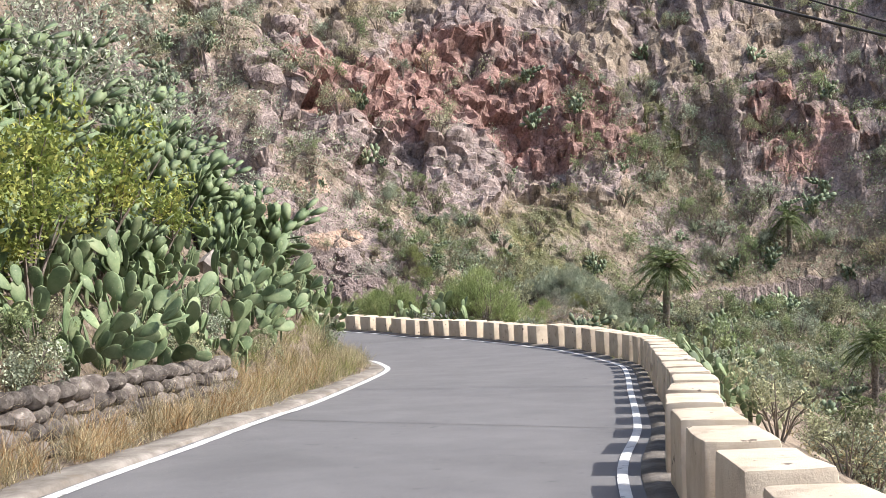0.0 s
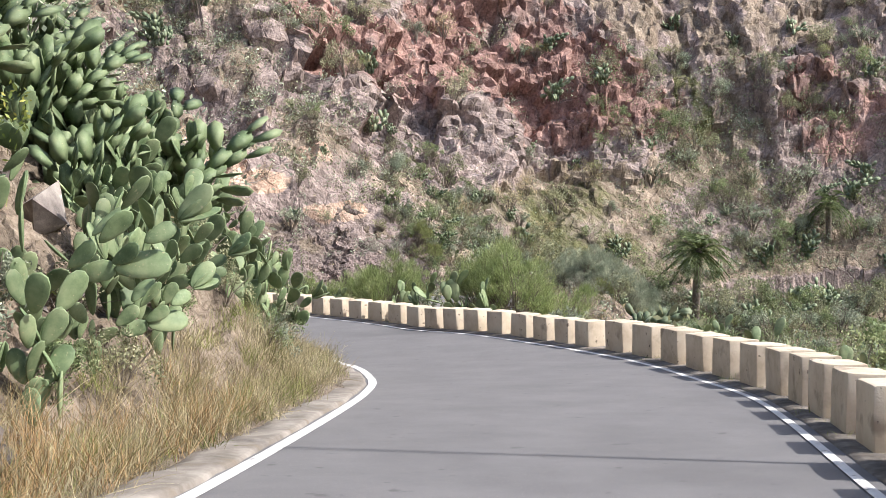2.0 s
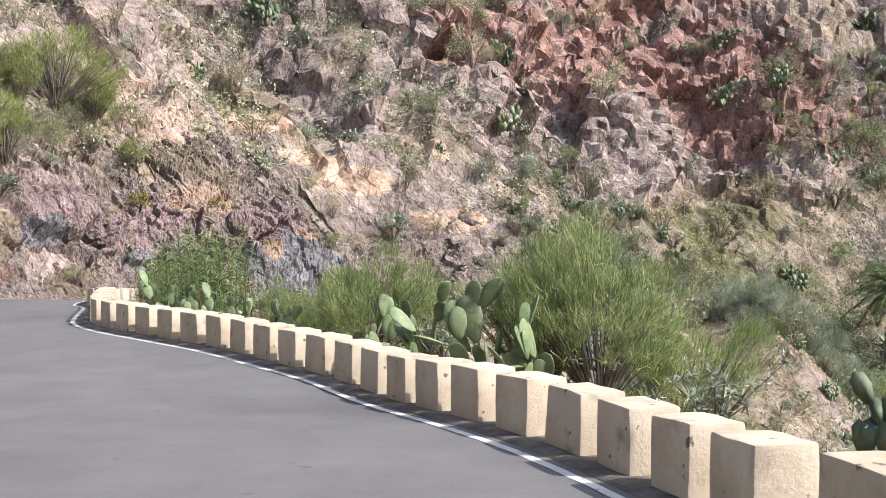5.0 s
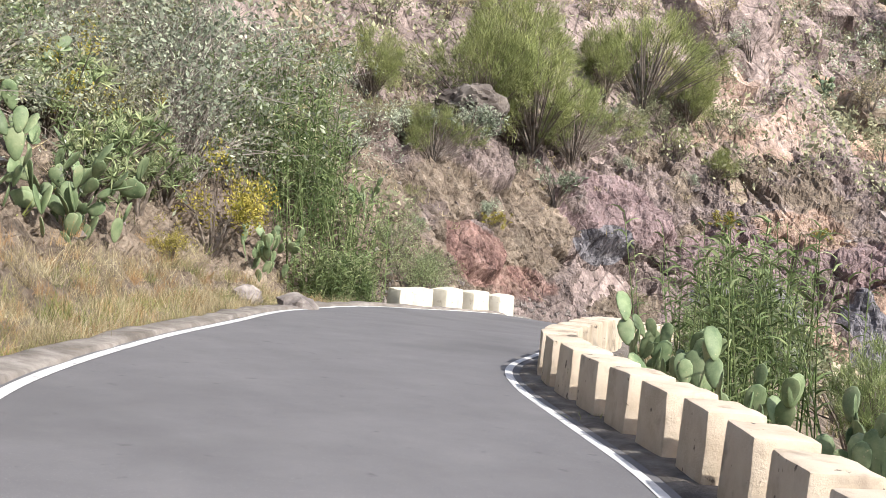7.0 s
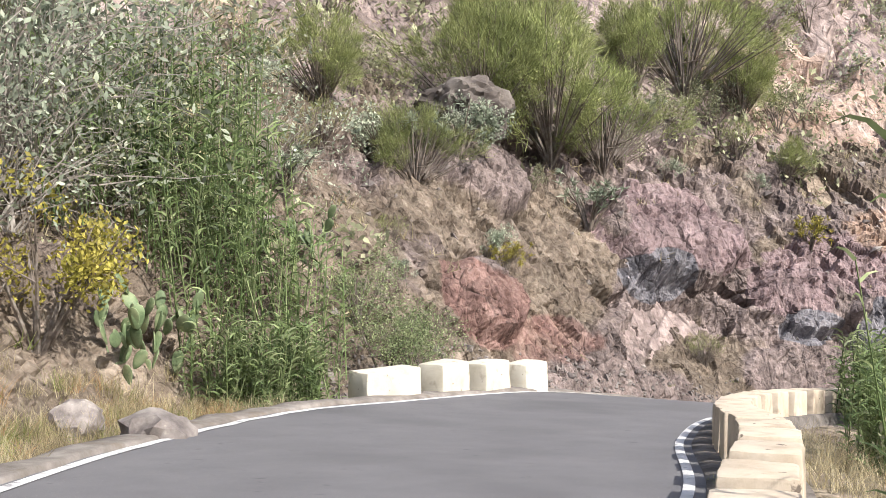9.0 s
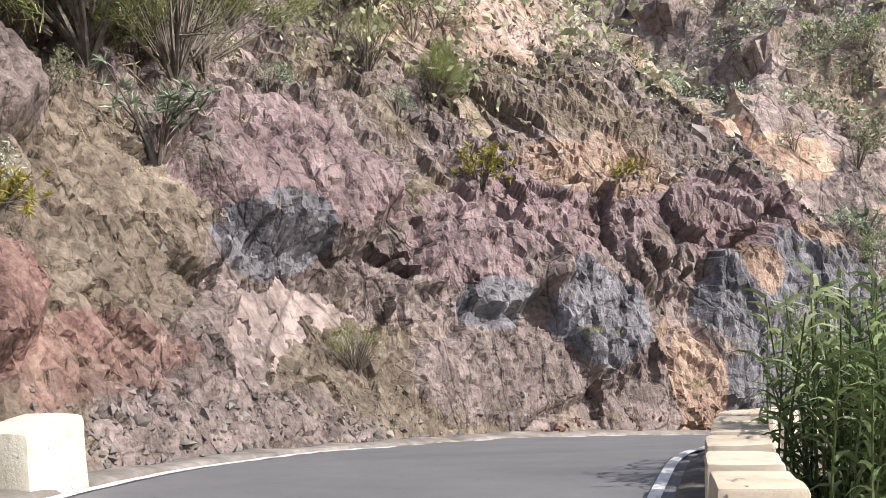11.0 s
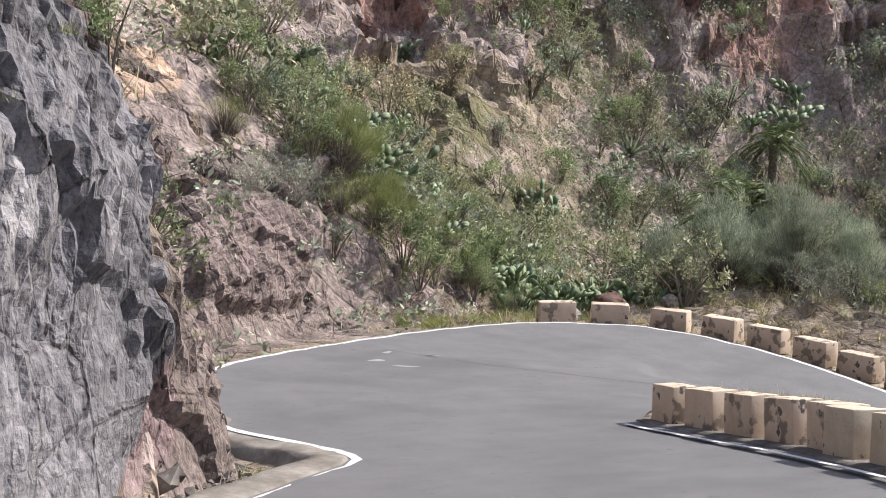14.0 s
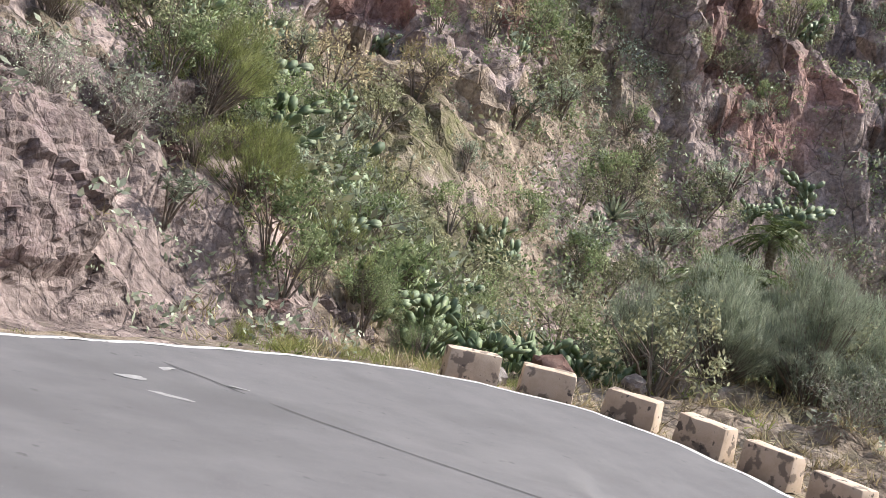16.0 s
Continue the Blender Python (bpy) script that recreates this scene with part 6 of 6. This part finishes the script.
def small_tuft(rs, n):
    k = 14
    w = rs.normal(size=(k, 3)) * 0.5 + [0, 0, 0.8]
    w /= np.linalg.norm(w, axis=1)[:, None]
    s = rs.uniform(0.18, 0.55)
    return blades(rs, rs.normal(size=(k, 3)) * [0.25 * s, 0.25 * s, 0.03], w, s * rs.uniform(0.5, 1.1, k), np.full(k, 0.05 * s + 0.008), 0.2, 1)


def small_leafy(rs, n):
    k = 26
    s = rs.uniform(0.3, 0.6) + 0.7 * rs.random_sample() ** 3
    o = rs.normal(size=(k, 3))
    o /= np.linalg.norm(o, axis=1)[:, None]
    o *= [0.5 * s, 0.5 * s, 0.38 * s]
    return leaves(rs, o + [0, 0, 0.3 * s], 0.24 * s)


def big_leafy(rs, n):
    k = 40
    s = rs.uniform(0.6, 1.2) + 1.4 * rs.random_sample() ** 3
    o = rs.normal(size=(k, 3))
    o /= np.linalg.norm(o, axis=1)[:, None]
    o *= [0.5 * s, 0.5 * s, 0.38 * s]
    return leaves(rs, o + [0, 0, 0.3 * s], 0.15 * s)


def small_stone(rs, n):
    v, f = pebble(rs)
    return v * rs.gamma(2.0, 0.055) + [0, 0, 0.02], f


def bare(x, y, df):
    """Scrub keeps off the bare cliffs."""
    cliff = (y > 125 and -22 < x < 18) or (118 < y <= 125 and -14 < x < 4) or (y > 143 and 34 < x < 47)
    return not cliff or (x * 7.3 + y * 3.7) % 1 < 0.16


FARBOX, BANKBOX = (-40, 60, 86, 150), (-42, -2, 6, 88)
BEYOND = (-40, 60, 107, 150)
over_slopes("low_scrub", 6000, 31, BEYOND, big_leafy, [OLIVE], "low olive scrub scattered over the mountain slope", "scrub", 5.0, bare)
over_slopes("low_scrub", 4500, 32, BEYOND, big_leafy, [GREYGREEN], "low grey-green scrub scattered over the mountain slope", "scrub", 5.0, bare)
over_slopes("low_scrub", 1300, 42, (-40, 20, 86, 107), small_leafy, [GREYGREEN], "low grey-green scrub round the hairpin bend", "scrub", 5.5)
over_slopes("low_scrub", 4000, 41, (12, 62, 92, 150), big_leafy, [LEAF], "low green scrub scattered over the mountain slope", "scrub")
over_slopes("dry_tufts", 4200, 33, FARBOX, small_tuft, [DRY], "dry grass tufts scattered over the mountain slope", "grass")
over_slopes("scattered_stones", 2600, 34, FARBOX, small_stone, [STONE], "broken stones scattered over the mountain slope", "stones")
inland = lambda x, y, df: df > 0.5
over_slopes("low_scrub", 2200, 46, (-45, -20, 54, 104), big_leafy, [OLIVE], "low olive scrub on the slope over the cut rock", "scrub", 7.5, lambda x, y, df: df > 5.5)
over_slopes("low_scrub", 2600, 35, BANKBOX, small_leafy, [OLIVE], "low olive scrub scattered over the rock bank", "scrub", 3.5, lambda x, y, df: df > 1.5 and (y < 62 or df > 5))
over_slopes("dry_tufts", 4200, 36, BANKBOX, small_tuft, [DRY], "dry grass tufts scattered over the rock bank", "grass", 3.5, lambda x, y, df: df > 0.8 and (y < 64 or df > 2.5 or (x * 7 + y * 3) % 1 < 0.25))
over_slopes("scattered_stones", 4600, 37, BANKBOX, small_stone, [STONE], "broken stones lying on the rock bank", "stones", 3.5, inland, 0.62)
over_slopes("green_weeds", 1600, 38, BANKBOX, small_tuft, [GREENGRASS], "green weeds scattered over the rock bank", "grass", 3.5, lambda x, y, df: df > 0.8 and y < 62)
over_slopes("low_scrub", 1800, 39, (-12, 45, 5, 90), small_leafy, [OLIVE], "low olive scrub on the slope below the road", "scrub", 4.5, lambda x, y, df: df < 0)
over_slopes("dry_tufts", 2200, 40, (-12, 45, 5, 90), small_tuft, [DRY], "dry grass tufts on the slope below the road", "grass", 4.2, lambda x, y, df: df < 0)

over_slopes("dry_tufts", 2400, 43, (-6, 14, 88, 108), small_tuft, [DRY], "dry grass tufts round the hairpin bend", "grass", 4.3)
over_slopes("green_weeds", 1100, 44, (-6, 16, 88, 110), small_tuft, [GREENGRASS], "green weeds round the hairpin bend", "grass", 4.3)

# ---- cables, pole and dark lines on the road ----
def cable(name, a, b, sag, radius, label):
    cu = bpy.data.curves.new(name, "CURVE")
    cu.dimensions, cu.bevel_depth, cu.bevel_resolution = "3D", radius, 2
    sp = cu.splines.new("POLY")
    sp.points.add(30)
    for i in range(31):
        u = i / 30
        p = Vector(a).lerp(Vector(b), u)
        sp.points[i].co = (p.x, p.y, p.z - 4 * sag * u * (1 - u), 1)
    cu.materials.append(CABLE)
    return tagged(new(name, cu), label, "cable", "overhead cables")


CABLE = material("cable_sheath", [(0.015, 0.015, 0.016), (0.03, 0.03, 0.03)], 0.6, 4, 3, 0)
POLE = material("pole_wood", [(0.16, 0.11, 0.075), (0.26, 0.19, 0.13)], 0.85, 5, 7, 0.4, 20, 0.01, stretch=(6, 6, 0.6))
cable("overhead_cable", (-10.4, 23.6, 8.84), (19.3, 15.2, -1.24), 0.0, 0.024, "black overhead cable crossing high over the road")
cable("overhead_cable", (-10.0, 23.2, 9.7), (18.8, 15.5, -1.43), 0.0, 0.016, "thin black overhead cable crossing high over the road")
cable("overhead_cable", (3, 90, 17.5), (30, 82, 13), 0.5, 0.016, "thin overhead wire far across the ravine")
pv, pf = tubes([((0, 0, -0.3), (0, 0, 6.5), 0.13, 0.10)], 12)
pole = tagged(new("utility_pole", mesh_from("utility_pole", pv, pf, [POLE], True)), "round brown wooden utility pole on the bank", "utility pole")
pp, _ = floor_at(-10.2, 34.0)
pole.matrix_basis = Matrix.Translation((-10.2, 34.0, pp.z))

DARK_LINE = material("dark_line_material", [(0.05, 0.05, 0.05), (0.08, 0.078, 0.076)], 0.8, 6, 4, 0)


def dark_line(x0, y0, x1, y1, width):
    u = np.linspace(0, 1, 40)
    x, y = x0 + (x1 - x0) * u, y0 + (y1 - y0) * u
    d = np.array([-(y1 - y0), x1 - x0]) / math.hypot(x1 - x0, y1 - y0)
    j = 0.03 * noise3(u * 9, 0 * u, 0 * u + x0)
    co = np.zeros((40, 2, 3))
    for k, sgn in enumerate((-1, 1)):
        co[:, k, 0] = x + d[0] * (j + sgn * width / 2)
        co[:, k, 1] = y + d[1] * (j + sgn * width / 2)
    co[..., 2] = road_z(co[..., 0], co[..., 1]) + 0.006
    ob = tagged(new("road_dark_line", mesh_grid("road_dark_line", co, [DARK_LINE])), "thin dark line across the asphalt", "road seam", kind="structure")


# a thin dark line across the upper road, then the seam at the hairpin
dark_line(-2.6, 14.6, 1.9, 12.7, 0.022)
dark_line(-7.5, 98.4, -3.2, 91.2, 0.03)


# pale scuffs on the asphalt
SCUFF = material("scuffed_asphalt", [(0.24, 0.235, 0.23), (0.36, 0.355, 0.345)], 0.85, 8, 6, 0)
def scuff(x, y, length, width, turn):
    k = 18
    t = np.linspace(0, 2 * math.pi, k, endpoint=False)
    r = 1 + 0.35 * noise3(np.cos(t) * 1.5 + x, np.sin(t) * 1.5 + y, 0 * t)
    px, py = np.cos(t) * r * length / 2, np.sin(t) * r * width / 2
    c, s_ = math.cos(radians(turn)), math.sin(radians(turn))
    X, Y = x + px * c - py * s_, y + px * s_ + py * c
    co = np.c_[X, Y, road_z(X, Y) + 0.007]
    tagged(new("road_scuff", mesh_from("road_scuff", co, [tuple(range(k))], [SCUFF])), "pale scuffed patch on the asphalt", "road marking", kind="structure")


for x, y, l, w, a in ((-7.9, 96.4, 0.45, 0.3, 20), (-7.6, 95.5, 0.6, 0.16, 150), (-7.3, 97.4, 0.4, 0.14, 40), (-12.7, 78.8, 0.34, 0.1, 130), (-6.4, 96.9, 0.3, 0.1, 160)):
    scuff(x, y, l, w, a)
